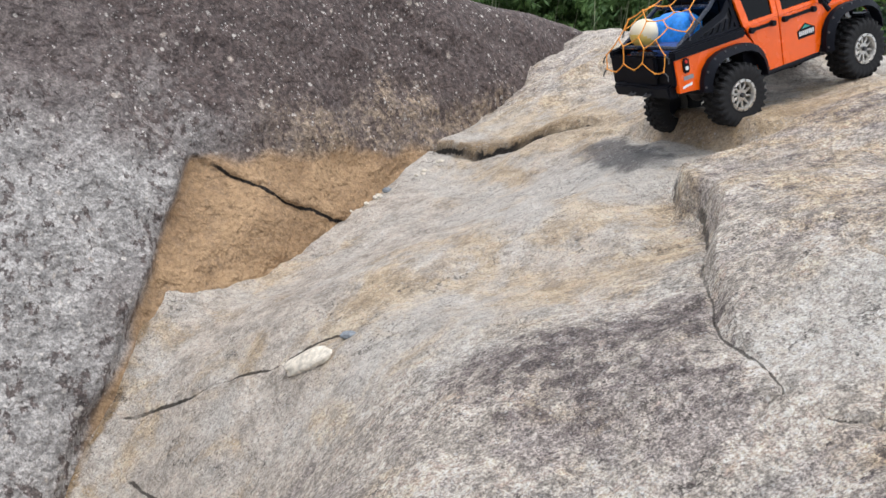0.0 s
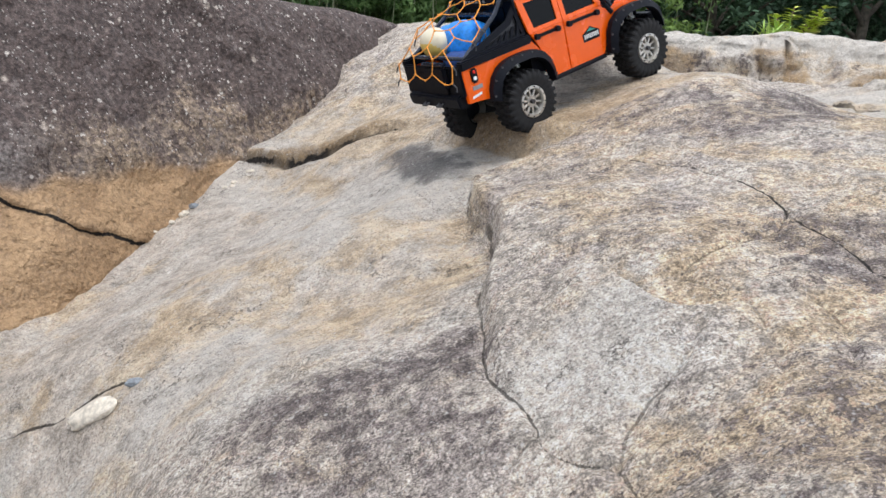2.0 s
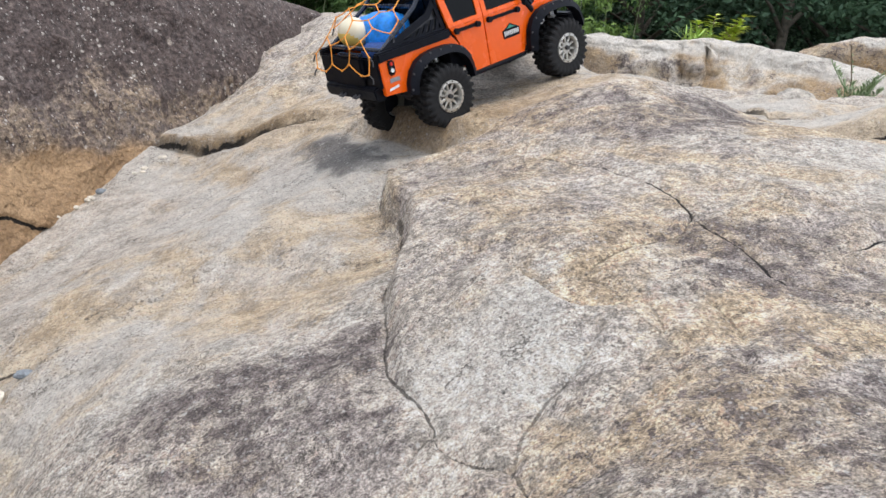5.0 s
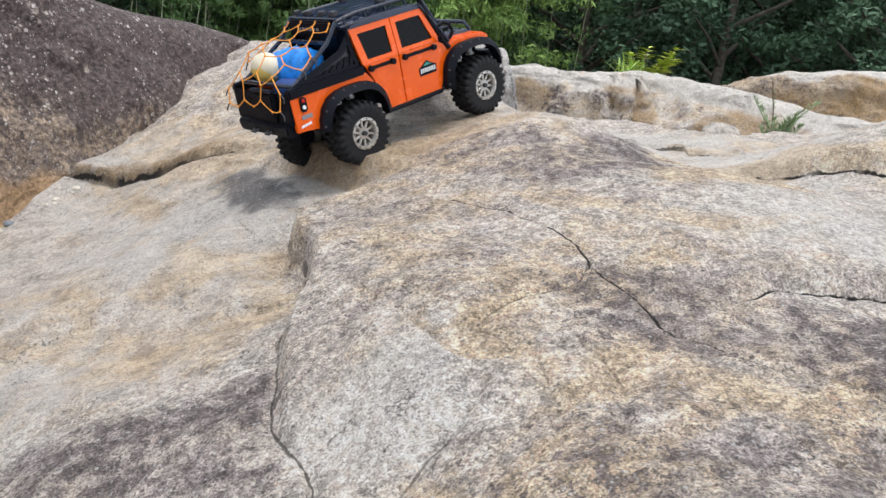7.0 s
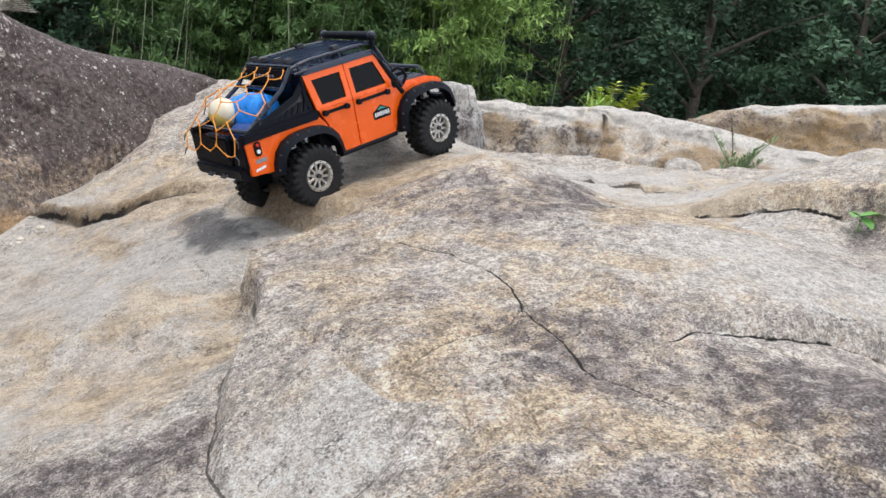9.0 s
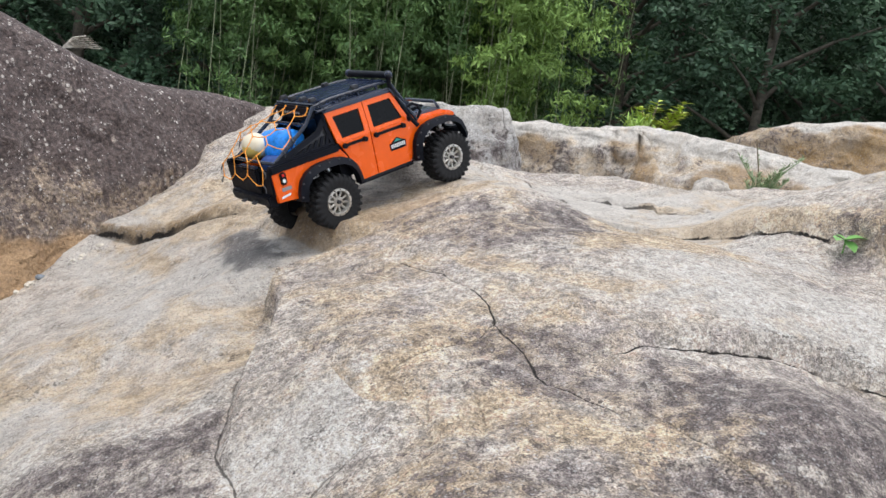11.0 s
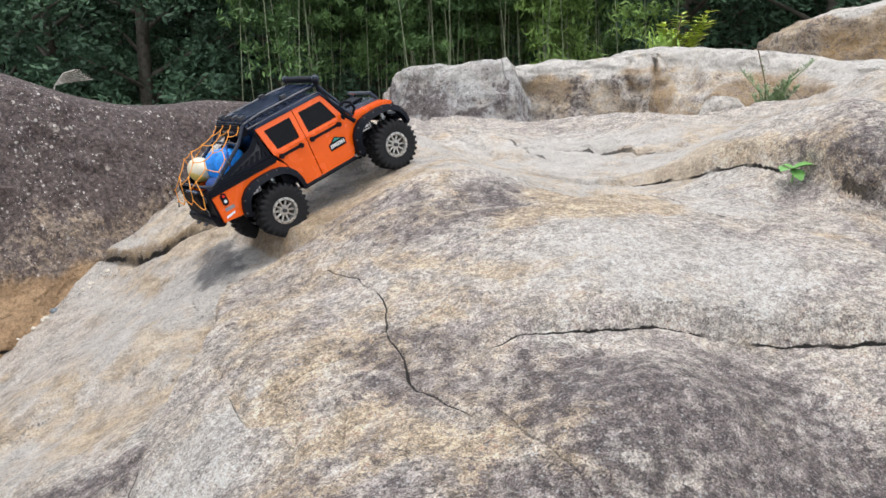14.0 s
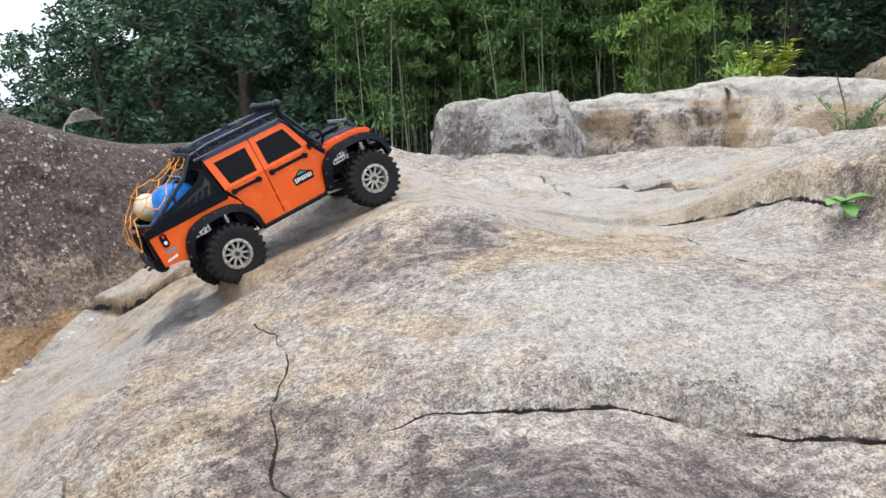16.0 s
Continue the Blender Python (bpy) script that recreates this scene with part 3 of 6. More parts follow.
gx = spaced([(-1.6, -0.7, 0.03), (-0.7, 1.95, 0.0042), (1.95, 2.6, 0.012), (2.6, 4.6, 0.05)])
gy = spaced([(-1.4, 0.3, 0.05), (0.3, 0.65, 0.012), (0.65, 1.18, 0.0033), (1.18, 2.5, 0.0042), (2.5, 2.95, 0.0065), (2.95, 3.6, 0.012), (3.6, 6.0, 0.04)])
GX, GY = np.meshgrid(gx, gy)
JX, JY = GX + 0.010 * fbm(GX, GY, 0 * GX, 0.12, 3, 31, 0.55), GY + 0.010 * fbm(GX, GY, 0 * GX, 0.12, 3, 33, 0.55)
GZ = low_ground(GX, GY)
back_area = ease(2.1, 2.6, GY + 0.25 * (GX - 1.2))
terrace = fbm(GX, GY, 0 * GX, 0.5, 3, 15)
GZ += 0.0030 * fbm(GX, GY, 0 * GX, 0.055, 2, 5, 0.5) + 0.0011 * crags(GX, GY, 0 * GX, 0.024, 2, 6)
GZ += back_area * (0.012 * (ease(0.0, 0.10, terrace) + ease(-0.45, -0.36, terrace) + ease(0.42, 0.50, terrace) - 1.4) + 0.006 * crags(GX, GY, 0 * GX, 0.25, 3, 17))
shade_and_joint, seam, seam_on, near_crack = (np.zeros_like(GX) for i in range(4))
near_crack += 9
for pts, width, depth in CRACKS:
    d, s = line_field(JX, JY, pts)
    w = 0.48 * width * (0.35 + 0.65 * np.sin(np.pi * np.clip(s, 0.02, 0.98)) ** 0.5) * (0.8 + 0.5 * fbm(GX, GY, 0 * GX, 0.05, 2, 9))
    GZ -= min(0.8 * depth, 0.005) * np.exp(-(d / np.maximum(w, 0.0048)) ** 2)
    broken = 0.3 + 0.7 * ease(-0.4, 0.3, fbm(GX, GY, 0 * GX, 0.07, 3, 12) + 60 * (depth - 0.006))
    w = np.maximum(w, 0.0014)
    closer = abs(d) < near_crack
    near_crack = np.where(closer, abs(d), near_crack)
    seam = np.where(closer, np.clip(d / w, -9, 9), seam)
    seam_on = np.where(closer, ease(0.016, 0.010, abs(d)) * ease(0, 0.03, s) * ease(1, 0.97, s) * min(1, depth / 0.0115) ** 1.4 * broken, seam_on)
# the outcrop rounds off and falls away to the forest floor on every side
rim = ((abs(GX - 1.5) / 3.15) ** 3.2 + (abs(GY - 2.3) / 3.75) ** 3.2) ** (1 / 3.2) + 0.05 * fbm(GX, GY, 0 * GX, 0.9, 4, 27)
GZ -= 3.2 * ease(0.84, 1.02, rim) ** 1.4
slab = new("ground", grid_mesh("ground", np.stack([GX, GY, GZ], -1)))
smooth(slab.data)
slab.data.materials.append(ROCK)
wob = 0.045 * fbm(GX, GY, 0 * GX, 0.14, 5, 21, 0.6)
SX, SY = GX + wob, GY + np.roll(wob, 90, 0)
MASKS = {}
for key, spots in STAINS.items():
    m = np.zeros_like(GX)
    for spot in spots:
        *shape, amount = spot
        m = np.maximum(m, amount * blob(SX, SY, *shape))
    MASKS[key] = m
d, s = line_field(JX, JY, BREAK)
MASKS["lichen"] *= 1 - ease(0.006, -0.004, d) * ease(-0.45, -0.30, d) * ease(0.0, 0.08, s) * ease(1.0, 0.98, s)
d, s = line_field(JX, JY, LEDGE)
ledge_face = ease(-0.01, 0.01, d) * ease(0.14, 0.05, d * (1 + 0.8 * ease(0.4, 0.7, s))) * ease(1.0, 0.9, s)
MASKS["lichen"] = np.maximum(MASKS["lichen"], 0.85 * ledge_face * ease(0.85, 0.6, s))
MASKS["iron"] = np.maximum(MASKS["iron"], 1.0 * ledge_face)
d, s = line_field(JX, JY, HOLLOW)
niche = ease(-0.012, 0.0, d) * ease(0.075, 0.035, d) * ease(0.08, 0.3, s) * ease(0.95, 0.7, s)
MASKS["rust"] = np.maximum(MASKS["rust"], 0.75 * niche)
MASKS["pale"] = np.maximum(MASKS["pale"], 1.2 * ease(-0.07, -0.01, d) * ease(0.0, -0.012, d) * ease(0.1, 0.3, s))
d, s = line_field(JX, JY, SCOOP)
MASKS["iron"] = np.maximum(MASKS["iron"], 0.9 * ease(0.004, -0.008, d) * ease(-0.085, -0.01, d + 0.03 * fbm(GX, GY, 0 * GX, 0.06, 3, 93)) * ease(0.0, 0.4, s) * ease(1.0, 0.7, s))
d, s = line_field(JX, JY, TONGUE)
# shade below the tongue's overhang, painted as a dark band on the rock
overhang_shade = ease(0.1, 0.3, s) * ease(-0.022, -0.012, d) * ease(0.012, 0.002, d)
shade_and_joint = np.maximum(shade_and_joint, 0.6 * overhang_shade)
MASKS["rust"] = np.maximum(MASKS["rust"], 0.85 * ease(0.1, 0.4, s) * ease(0.95, 0.8, s) * ease(-0.006, 0.002, d) * ease(0.05, 0.015, d + 0.03 * fbm(GX, GY, 0 * GX, 0.05, 3, 92)))
d, s = line_field(JX, JY, LIP)
gully = ease(0.0, -0.05, d) * ease(1.25, 1.5, GY) * ease(2.9, 2.6, GY)
MASKS["lichen"] = MASKS["lichen"] - 1.3 * gully * (1 - MASKS["wet"])
MASKS["pale"] = MASKS["pale"] + 0.45 * gully
MASKS["iron"] = MASKS["iron"] + 0.55 * gully * ease(-0.3, 0.3, fbm(GX, GY, 0 * GX, 0.3, 3, 77))
MASKS["worn"] = gully
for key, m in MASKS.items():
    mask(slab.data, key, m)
mask(slab.data, "shade_and_joint", shade_and_joint)
mask(slab.data, "seam", seam)
mask(slab.data, "seam_on", seam_on)
tagged(slab, "weathered grey and ochre granite slab with cracks and lichen", "rock", "", "structure")


def ground_z(x, y):
    return float(low_ground(np.array([float(x)]), np.array([float(y)]))[0])


# ---- the rock wall beside the gully ----
wx = spaced([(-2.7, -0.8, 0.03), (-0.8, 0.05, 0.0055), (0.05, 0.75, 0.008), (0.75, 1.0, 0.012)])
face = np.linspace(0, 1, 280)
WX, WV = np.meshgrid(wx, face)
crest = np.interp(wx, [-2.7, -2.3, -1.9, -0.7, -0.3, -0.18, -0.05, 0.08, 0.20, 0.34, 0.50, 0.65, 0.85, 1.0], [-0.9, 1.2, 1.95, 1.62, 1.395, 1.335, 1.275, 1.235, 1.222, 1.222, 1.195, 1.16, 1.02, 0.85])
crest = np.convolve(np.pad(crest, 6, "edge"), np.ones(13) / 13, "valid")[None, :]
up = np.clip(WV / 0.68, 0, 1)
over = np.clip((WV - 0.68) / 0.32, 0, 1)
low_z = np.minimum(0.3, crest - 0.2)
WZ = np.where(WV < 0.68, np.where(up < 0.08, -1.0 + (low_z + 1.0) * up / 0.08, low_z + (crest - 0.07 - low_z) * (up - 0.08) / 0.92), crest - 0.07 * (1 - over) ** 2 - 0.35 * over ** 3)
WY = 2.074 + 0.904 * WX + 0.733 * np.minimum(WZ, crest) + 0.9 * over ** 2
bulge = 0.028 * fbm(WX, WY, WZ, 0.5, 3, 41) + 0.012 * fbm(WX, WY, WZ, 0.12, 2, 43) + 0.0035 * fbm(WX, WY, WZ, 0.05, 1, 44)
d, s = line_field(WX, WZ, WALL_CRACK)
below = ease(-0.004, 0.006, d) * (1 - ease(0.02, 0.12, WX))
shelf = below * ease(-0.57, -0.54, WX - 0.16 * (WZ - 0.5))
bulge += 0.012 * shelf * (1 - ease(-0.2, 0.0, WX)) - 0.012 * below * (1 - shelf)
d = d + 0.007 * fbm(WX, WZ, 0 * WX, 0.06, 4, 46)
gap = ease(0.010, 0.002, abs(d)) * ease(0.0, 0.06, s)
seam = np.clip(d / (0.0024 * (1.0 + 0.7 * fbm(WX, WZ, 0 * WX, 0.06, 3, 45))), -9, 9)
seam_on = ease(0.022, 0.014, abs(d)) * ease(0.0, 0.05, s) * ease(1.0, 0.95, s)
WY += bulge + 0.008 * gap
WX2 = WX - 0.7 * (bulge + 0.008 * gap)
behind = np.linspace(0.1, 1, 12)[:, None]
tail_rows = np.stack([WX2[-1] + 0 * behind, WY[-1] + 0.45 * behind, WZ[-1] + (-1.3 - WZ[-1]) * behind ** 1.5], -1)
wall = new("rock_wall", grid_mesh("rock_wall", np.concatenate([np.stack([WX2, WY, WZ], -1), tail_rows])))
smooth(wall.data)
wall.data.materials.append(ROCK_WALL)
WX, WY, WZ, seam, seam_on = (np.concatenate([a, np.repeat(a[-1:], 12, 0)]) for a in (WX, WY, WZ, seam, seam_on))
edge = 0.03 * fbm(WX, WZ, 0 * WX, 0.1, 3, 47)
base_top = np.interp(WX, [-0.6, -0.54, -0.21, -0.1, 0.03, 0.1], [0.68, 0.72, 0.745, 0.755, 0.75, 0.68])
rusty = ease(0.018, -0.012, WZ + 0.8 * edge - base_top) * ease(-0.56, -0.535, WX - 0.10 * (WZ - 0.5) + 0.3 * edge) * ease(0.10, 0.02, WX + edge)
mask(wall.data, "rust", rusty)
mask(wall.data, "lichen", ease(0.78, 0.98, WZ + 3 * edge) * ease(-0.75, -0.45, WX + 2 * edge + 0.5 * (WZ - 1.0)))
mask(wall.data, "pale", ease(-0.42, -0.66, WX + 2 * edge) * ease(0.98, 0.68, WZ + 2 * edge))
mask(wall.data, "iron", ease(1.02, 0.80, WZ + 2.5 * edge) * ease(-0.5, -0.25, WX + edge))
mask(wall.data, "seam", seam)
mask(wall.data, "seam_on", seam_on)
mask(wall.data, "wet", 0 * WX)
tagged(wall, "tall dark lichen-covered granite boulder wall", "boulder")


# ---- boulders behind ----
def rock_mass(name, label, foot, crest_z, depth, lean, roll, seed, sink=0.3, rugged=0.03, step=0.012, mat=None, facet=0.45, cuts=()):
    """A boulder: its foot runs along a broken line, the face leans back to a rounded crest and the top falls away behind."""
    foot = np.array(foot, float)
    cum = np.r_[0, np.cumsum(np.hypot(*np.diff(foot, axis=0).T))]
    t = np.linspace(0, cum[-1], int(cum[-1] / step))
    fx, fy = np.interp(t, cum, foot[:, 0]), np.interp(t, cum, foot[:, 1])
    k = np.ones(9) / 9
    fx, fy = (np.convolve(np.pad(a, 4, "edge"), k, "valid") for a in (fx, fy))
    top = np.interp(t, np.linspace(0, cum[-1], len(crest_z)), crest_z)
    top = np.convolve(np.pad(top, 4, "edge"), k, "valid")
    tx, ty = np.gradient(fx), np.gradient(fy)
    ln = np.hypot(tx, ty)
    bx, by = -ty / ln, tx / ln
    v = np.linspace(0, 1, 110)[:, None]
    up, over = np.clip(v / 0.55, 0, 1), np.clip((v - 0.55) / 0.45, 0, 1)
    z = np.where(v < 0.55, (top - sink - 0.6) + (sink + 0.6 - roll) * up, top - roll * (1 - over) ** 2 - 0.8 * over ** 4)
    back = lean * np.minimum(z - (top - roll), 0) + depth * over ** 1.7
    x, y = fx + bx * back, fy + by * back
    n = rugged * (crags(x, y, z, facet, 3, seed) + 0.8 * fbm(x, y, z, 0.25, 3, seed + 5)) + 0.003 * fbm(x, y, z, 0.07, 1, seed + 8)
    n = n + 0.45 * rugged * crags(x, y, z, facet * 0.4, 2, seed + 20)
    shelf = fbm(x, y, 2.5 * z, 0.5, 4, seed + 30)
    n = n + 0.3 * rugged * (ease(0.0, 0.06, shelf) + ease(-0.5, -0.44, shelf) + ease(0.4, 0.46, shelf))
    for cx, w, deep, beyond in cuts:
        side = fx - cx + 0.12 * (z - 1.1) + 0.01 * fbm(x, y, z, 0.08, 3, seed + 40)
        n = n - (deep * np.exp(-(side / w) ** 2) + beyond * ease(-w, w, side)) * (1 - ease(0.15, 0.6, over))
    x, y, z = x - bx * n, y - by * n, z + 0.4 * n
    ob = new(name, grid_mesh(name, np.stack([x, y, z], -1)))
    smooth(ob.data)
    ob.data.materials.append(mat or ROCK_FAR)
    return tagged(ob, label, "boulder"), x, y, z


def stain(ob, **masks):
    for key in ("rust", "lichen", "pale", "iron", "shade_and_joint", "wet"):
        mask(ob.data, key, masks.get(key, np.zeros(len(ob.data.vertices))))


grey, x, y, z = rock_mass("boulder", "rounded grey granite boulder with dark lichen blotches", [(1.20, 4.55), (1.17, 4.15), (1.22, 3.88), (1.36, 3.75), (1.50, 3.70), (1.60, 3.76), (1.68, 3.98), (1.71, 4.25), (1.64, 4.5)],
                          [1.0, 1.17, 1.26, 1.295, 1.305, 1.300, 1.285, 1.25, 1.05], 0.22, 0.30, 0.12, 61, rugged=0.020, mat=ROCK_GREY, facet=0.22)
stain(grey, lichen=0.35 + 0.9 * ease(0.1, 0.35, fbm(x, y, z, 0.12, 4, 62)), pale=0.9 * ease(1.08, 1.20, z), iron=0.7 * ease(1.40, 1.25, x), shade_and_joint=0.7 * np.exp(-((x - 1.60 - 0.05 * (z - 1.1) - 0.012 * fbm(x, y, z, 0.1, 3, 64)) / 0.006) ** 2))
block, x, y, z = rock_mass("boulder", "blocky tan granite boulder with a broken brown face", [(2.0, 5.3), (1.80, 4.7), (1.83, 4.42), (1.95, 4.30), (2.12, 4.26), (2.30, 4.15), (2.46, 4.03), (2.52, 4.03), (2.58, 4.20), (2.75, 4.7)],
                           [0.9, 1.02, 1.10, 1.17, 1.22, 1.25, 1.268, 1.275, 1.28, 1.27, 1.2, 1.1], 0.55, 0.20, 0.15, 71, rugged=0.030, facet=0.32, cuts=((2.46, 0.014, 0.06, 0.02), (2.36, 0.008, 0.03, 0.0)))
rim = z + 0.025 * fbm(x, y, z, 0.12, 4, 5) - 0.05 * (x - 2.2)
joint = np.exp(-((x - 2.45 - 0.01 * fbm(x, y, z, 0.1, 3, 4)) / 0.035) ** 2) * ease(1.19, 1.15, z)
face_part = ease(1.165, 1.125, rim)
stain(block, rust=np.maximum(0.9 * joint, 0.75 * face_part * ease(-0.35, 0.25, fbm(x, y, z, 0.22, 4, 5))), pale=np.maximum(1.3 * (1 - face_part), 1.2 * ease(1.90, 1.86, x + 0.1 * (z - 1.1))), lichen=face_part * (0.38 + 0.7 * fbm(x, y, z, 0.10, 4, 8)) - 1.5 * joint, iron=0.6 * face_part,
      shade_and_joint=0.5 * np.exp(-((x - 2.366) / 0.006) ** 2) * face_part)
slope, x, y, z = rock_mass("boulder", "long sloping tan granite boulder with a brown foot", [(2.50, 4.9), (2.50, 4.3), (2.56, 4.12), (2.72, 3.95), (2.92, 3.78), (3.15, 3.60), (3.6, 3.45), (4.4, 3.3)],
                           [1.2, 1.27, 1.29, 1.295, 1.285, 1.26, 1.23, 1.205, 1.19, 1.18, 1.17, 1.1], 0.7, 0.62, 0.12, 75, rugged=0.034, facet=0.4)
rim = z + 0.03 * fbm(x, y, z, 0.15, 4, 6)
face_part = ease(1.175, 1.125, rim + 0.16 * np.maximum(x - 2.75, 0))
stain(slope, rust=np.maximum(0.9 * ease(2.60, 2.54, x) * ease(1.18, 1.14, z), 0.85 * face_part) * ease(-0.2, 0.3, fbm(x, y, z, 0.25, 4, 6)), pale=1.2 * (1 - face_part), iron=0.6 * face_part, lichen=0.45 * fbm(x, y, z, 0.10, 4, 18) + 0.2 * face_part)
tan, x, y, z = rock_mass("boulder", "big smooth brown granite boulder", [(4.02, 6.0), (3.80, 5.15), (3.87, 4.95), (4.12, 4.8), (4.42, 4.65), (4.9, 4.5), (5.6, 4.6)],
                         [1.15, 1.22, 1.30, 1.40, 1.49, 1.54, 1.57, 1.55, 1.4], 0.6, 0.35, 0.12, 81, rugged=0.035)
rim = z - 0.12 * (x - 4.0) + 0.03 * fbm(x, y, z, 0.15, 4, 7)
face_part = ease(1.39, 1.35, rim)
stain(tan, rust=face_part * (0.8 + 0.5 * fbm(x, y, z, 0.2, 4, 9)), pale=1.3 * (1 - face_part), lichen=face_part * (0.4 + 0.5 * fbm(x, y, z, 0.15, 3, 19)), iron=face_part)


# ---- ground beyond ----
ang = np.linspace(0, 2 * np.pi, 97)
rad = np.array([0.0, 1, 2, 4, 6, 8, 10, 13, 16, 20, 26, 40, 80, 200, 600, 2500])
RA, AN = np.meshgrid(rad, ang, indexing="ij")
FX, FY = 1.5 + RA * np.cos(AN), 2.5 + RA * np.sin(AN)
floor_z = -0.9 - 2.7 * np.clip((RA - 5) / 9, 0, 1) + 0.10 * fbm(FX, FY, 0 * FX, 3.0, 3, 91) * np.clip(RA / 6, 0, 1) + 0.02 * np.maximum(RA - 12, 0) * np.exp(-RA / 60)
far = new("forest_floor", grid_mesh("forest_floor", np.stack([FX, FY, floor_z], -1)))
smooth(far.data)
far.data.materials.append(SOIL)
tagged(far, "dark earth and leaf litter under the trees", "ground", "", "structure")


# ---- the model truck ----
def part(name, bm, material, parent, label="", soft=True):
    me = bpy.data.meshes.new(name)
    bm.to_mesh(me)
    bm.free()
    me.materials.append(material)
    if soft:
        smooth(me)
        me.set_sharp_from_angle(angle=radians(35))
    ob = new(name, me)
    ob.parent = parent
    if label:
        ob["label"] = label
    return ob


def box(bm, a, b, bevel=0.0, segments=2):
    """A box between two corners, its edges rounded."""
    c = [(p + q) / 2 for p, q in zip(a, b)]
    s = [abs(q - p) for p, q in zip(a, b)]
    out = bmesh.ops.create_cube(bm, size=1, matrix=Matrix.Translation(c) @ Matrix.Diagonal((*s, 1)))
    if bevel:
        edges = {e for v in out["verts"] for e in v.link_edges}
        bmesh.ops.bevel(bm, geom=list(edges), offset=bevel, segments=segments, affect="EDGES")
    return bm


def prism(bm, outline, y0, y1, bevel=0.0, shift=None):
    """An outline in x and z, drawn out from y0 to y1; shift(x, y, z) bends it afterwards."""
    near = [bm.verts.new((x, y0, z)) for x, z in outline]
    distant = [bm.verts.new((x, y1, z)) for x, z in outline]
    faces = [bm.faces.new(near), bm.faces.new(distant[::-1])]
    n = len(outline)
    for i in range(n):
        faces.append(bm.faces.new((near[i], distant[i], distant[(i + 1) % n], near[(i + 1) % n])))
    if bevel:
        edges = list({e for f in faces for e in f.edges})
        bmesh.ops.bevel(bm, geom=edges, offset=bevel, segments=2, affect="EDGES")
    if shift:
        for v in bm.verts:
            v.co = shift(v.co)
    bmesh.ops.recalc_face_normals(bm, faces=bm.faces)
    return bm


def frame_prism(bm, outer, inner, y0, y1):
    """A flat frame between two outlines of equal count, with thickness."""
    rings = [[bm.verts.new((x, y, z)) for x, z in o] for y in (y0, y1) for o in (outer, inner)]
    n = len(outer)
    for i in range(n):
        j = (i + 1) % n
        for a, b in ((0, 1), (1, 3), (3, 2), (2, 0)):
            bm.faces.new((rings[a][i], rings[a][j], rings[b][j], rings[b][i]))
    bmesh.ops.recalc_face_normals(bm, faces=bm.faces)
    return bm


def tube(bm, pts, r, sides=8, closed=False):
    """A round bar along a broken line."""
    pts = [Vector(p) for p in pts]
    rings = []
    for i, p in enumerate(pts):
        q = (pts[(i + 1) % len(pts)] if closed or i + 1 < len(pts) else p) - (pts[i - 1] if closed or i else p)
        q.normalize()
        u = q.cross(Vector((0.13, 0.31, 0.94))).normalized()
        w = q.cross(u)
        rings.append([bm.verts.new(p + (u * math.cos(t) + w * math.sin(t)) * r) for t in (2 * math.pi * k / sides for k in range(sides))])
    for i in range(len(rings) - (0 if closed else 1)):
        a, b = rings[i], rings[(i + 1) % len(rings)]
        for k in range(sides):
            bm.faces.new((a[k], a[(k + 1) % sides], b[(k + 1) % sides], b[k]))
    if not closed:
        bm.faces.new(rings[0][::-1])
        bm.faces.new(rings[-1])
    bmesh.ops.recalc_face_normals(bm, faces=bm.faces)
    return bm


def lathe(bm, profile, segments=40, wobble=None):
    """A profile of (radius, y) turned about the y axis."""
    rings = []
    for k in range(segments):
        t = 2 * math.pi * k / segments
        rings.append([bm.verts.new((r * math.cos(t), y, r * math.sin(t))) for r, y in profile])
    for k in range(segments):
        a, b = rings[k], rings[(k + 1) % segments]
        for i in range(len(profile) - 1):
            bm.faces.new((a[i], a[i + 1], b[i + 1], b[i]))
    bmesh.ops.recalc_face_normals(bm, faces=bm.faces)
    return bm


def disc(bm, at, r, axis="y", depth=0.004, sides=16):
    turn = {"y": pose(0, 0, 0, 90, 0, 0), "x": pose(0, 0, 0, 0, 90, 0), "z": Matrix()}[axis]
    bmesh.ops.create_cone(bm, cap_ends=True, segments=sides, radius1=r, radius2=r * 0.92, depth=depth, matrix=Matrix.Translation(at) @ turn)
    return bm


ORANGE = plain("orange_paint", (0.86, 0.115, 0.004), 0.24, 0, 0.05, 0.05)
BLACK = plain("black_plastic", (0.006, 0.007, 0.011), 0.48, 0, 0.01, 0.3, 0.1, 0.11)
RACK = plain("black_metal", (0.012, 0.018, 0.034), 0.22, 0, 0.01, 0.3, 0, 0.4)
# black roof and slats, tinted blue to carry the sky's sheen
ROOF = plain("black_gloss_blue_sheen", (0.026, 0.038, 0.075), 0.14, 0, 0.05, 0.2)
# black bonnet; the grey-blue of the reflected sky is put into the base colour
HOOD = plain("black_gloss_sky_sheen", (0.075, 0.09, 0.12), 0.16, 0, 0.05, 0.2)
TINT = plain("tinted_window", (0.004, 0.0045, 0.005), 0.22, 0, 0.1, 0.2, 0, 0.14)
RUBBER = plain("tyre_rubber", (0.014, 0.014, 0.015), 0.8, 0, 0.006, 0.35, 0.3, 0.3)
SILVER = plain("brushed_silver", (0.52, 0.50, 0.46), 0.36, 0.7, 0.004, 0.2)
CHASSIS = plain("dark_steel", (0.06, 0.06, 0.065), 0.5, 0.5, 0.01, 0.3)
CHROME = plain("light_metal", (0.6, 0.6, 0.6), 0.3, 0.9, 0.01, 0.15)
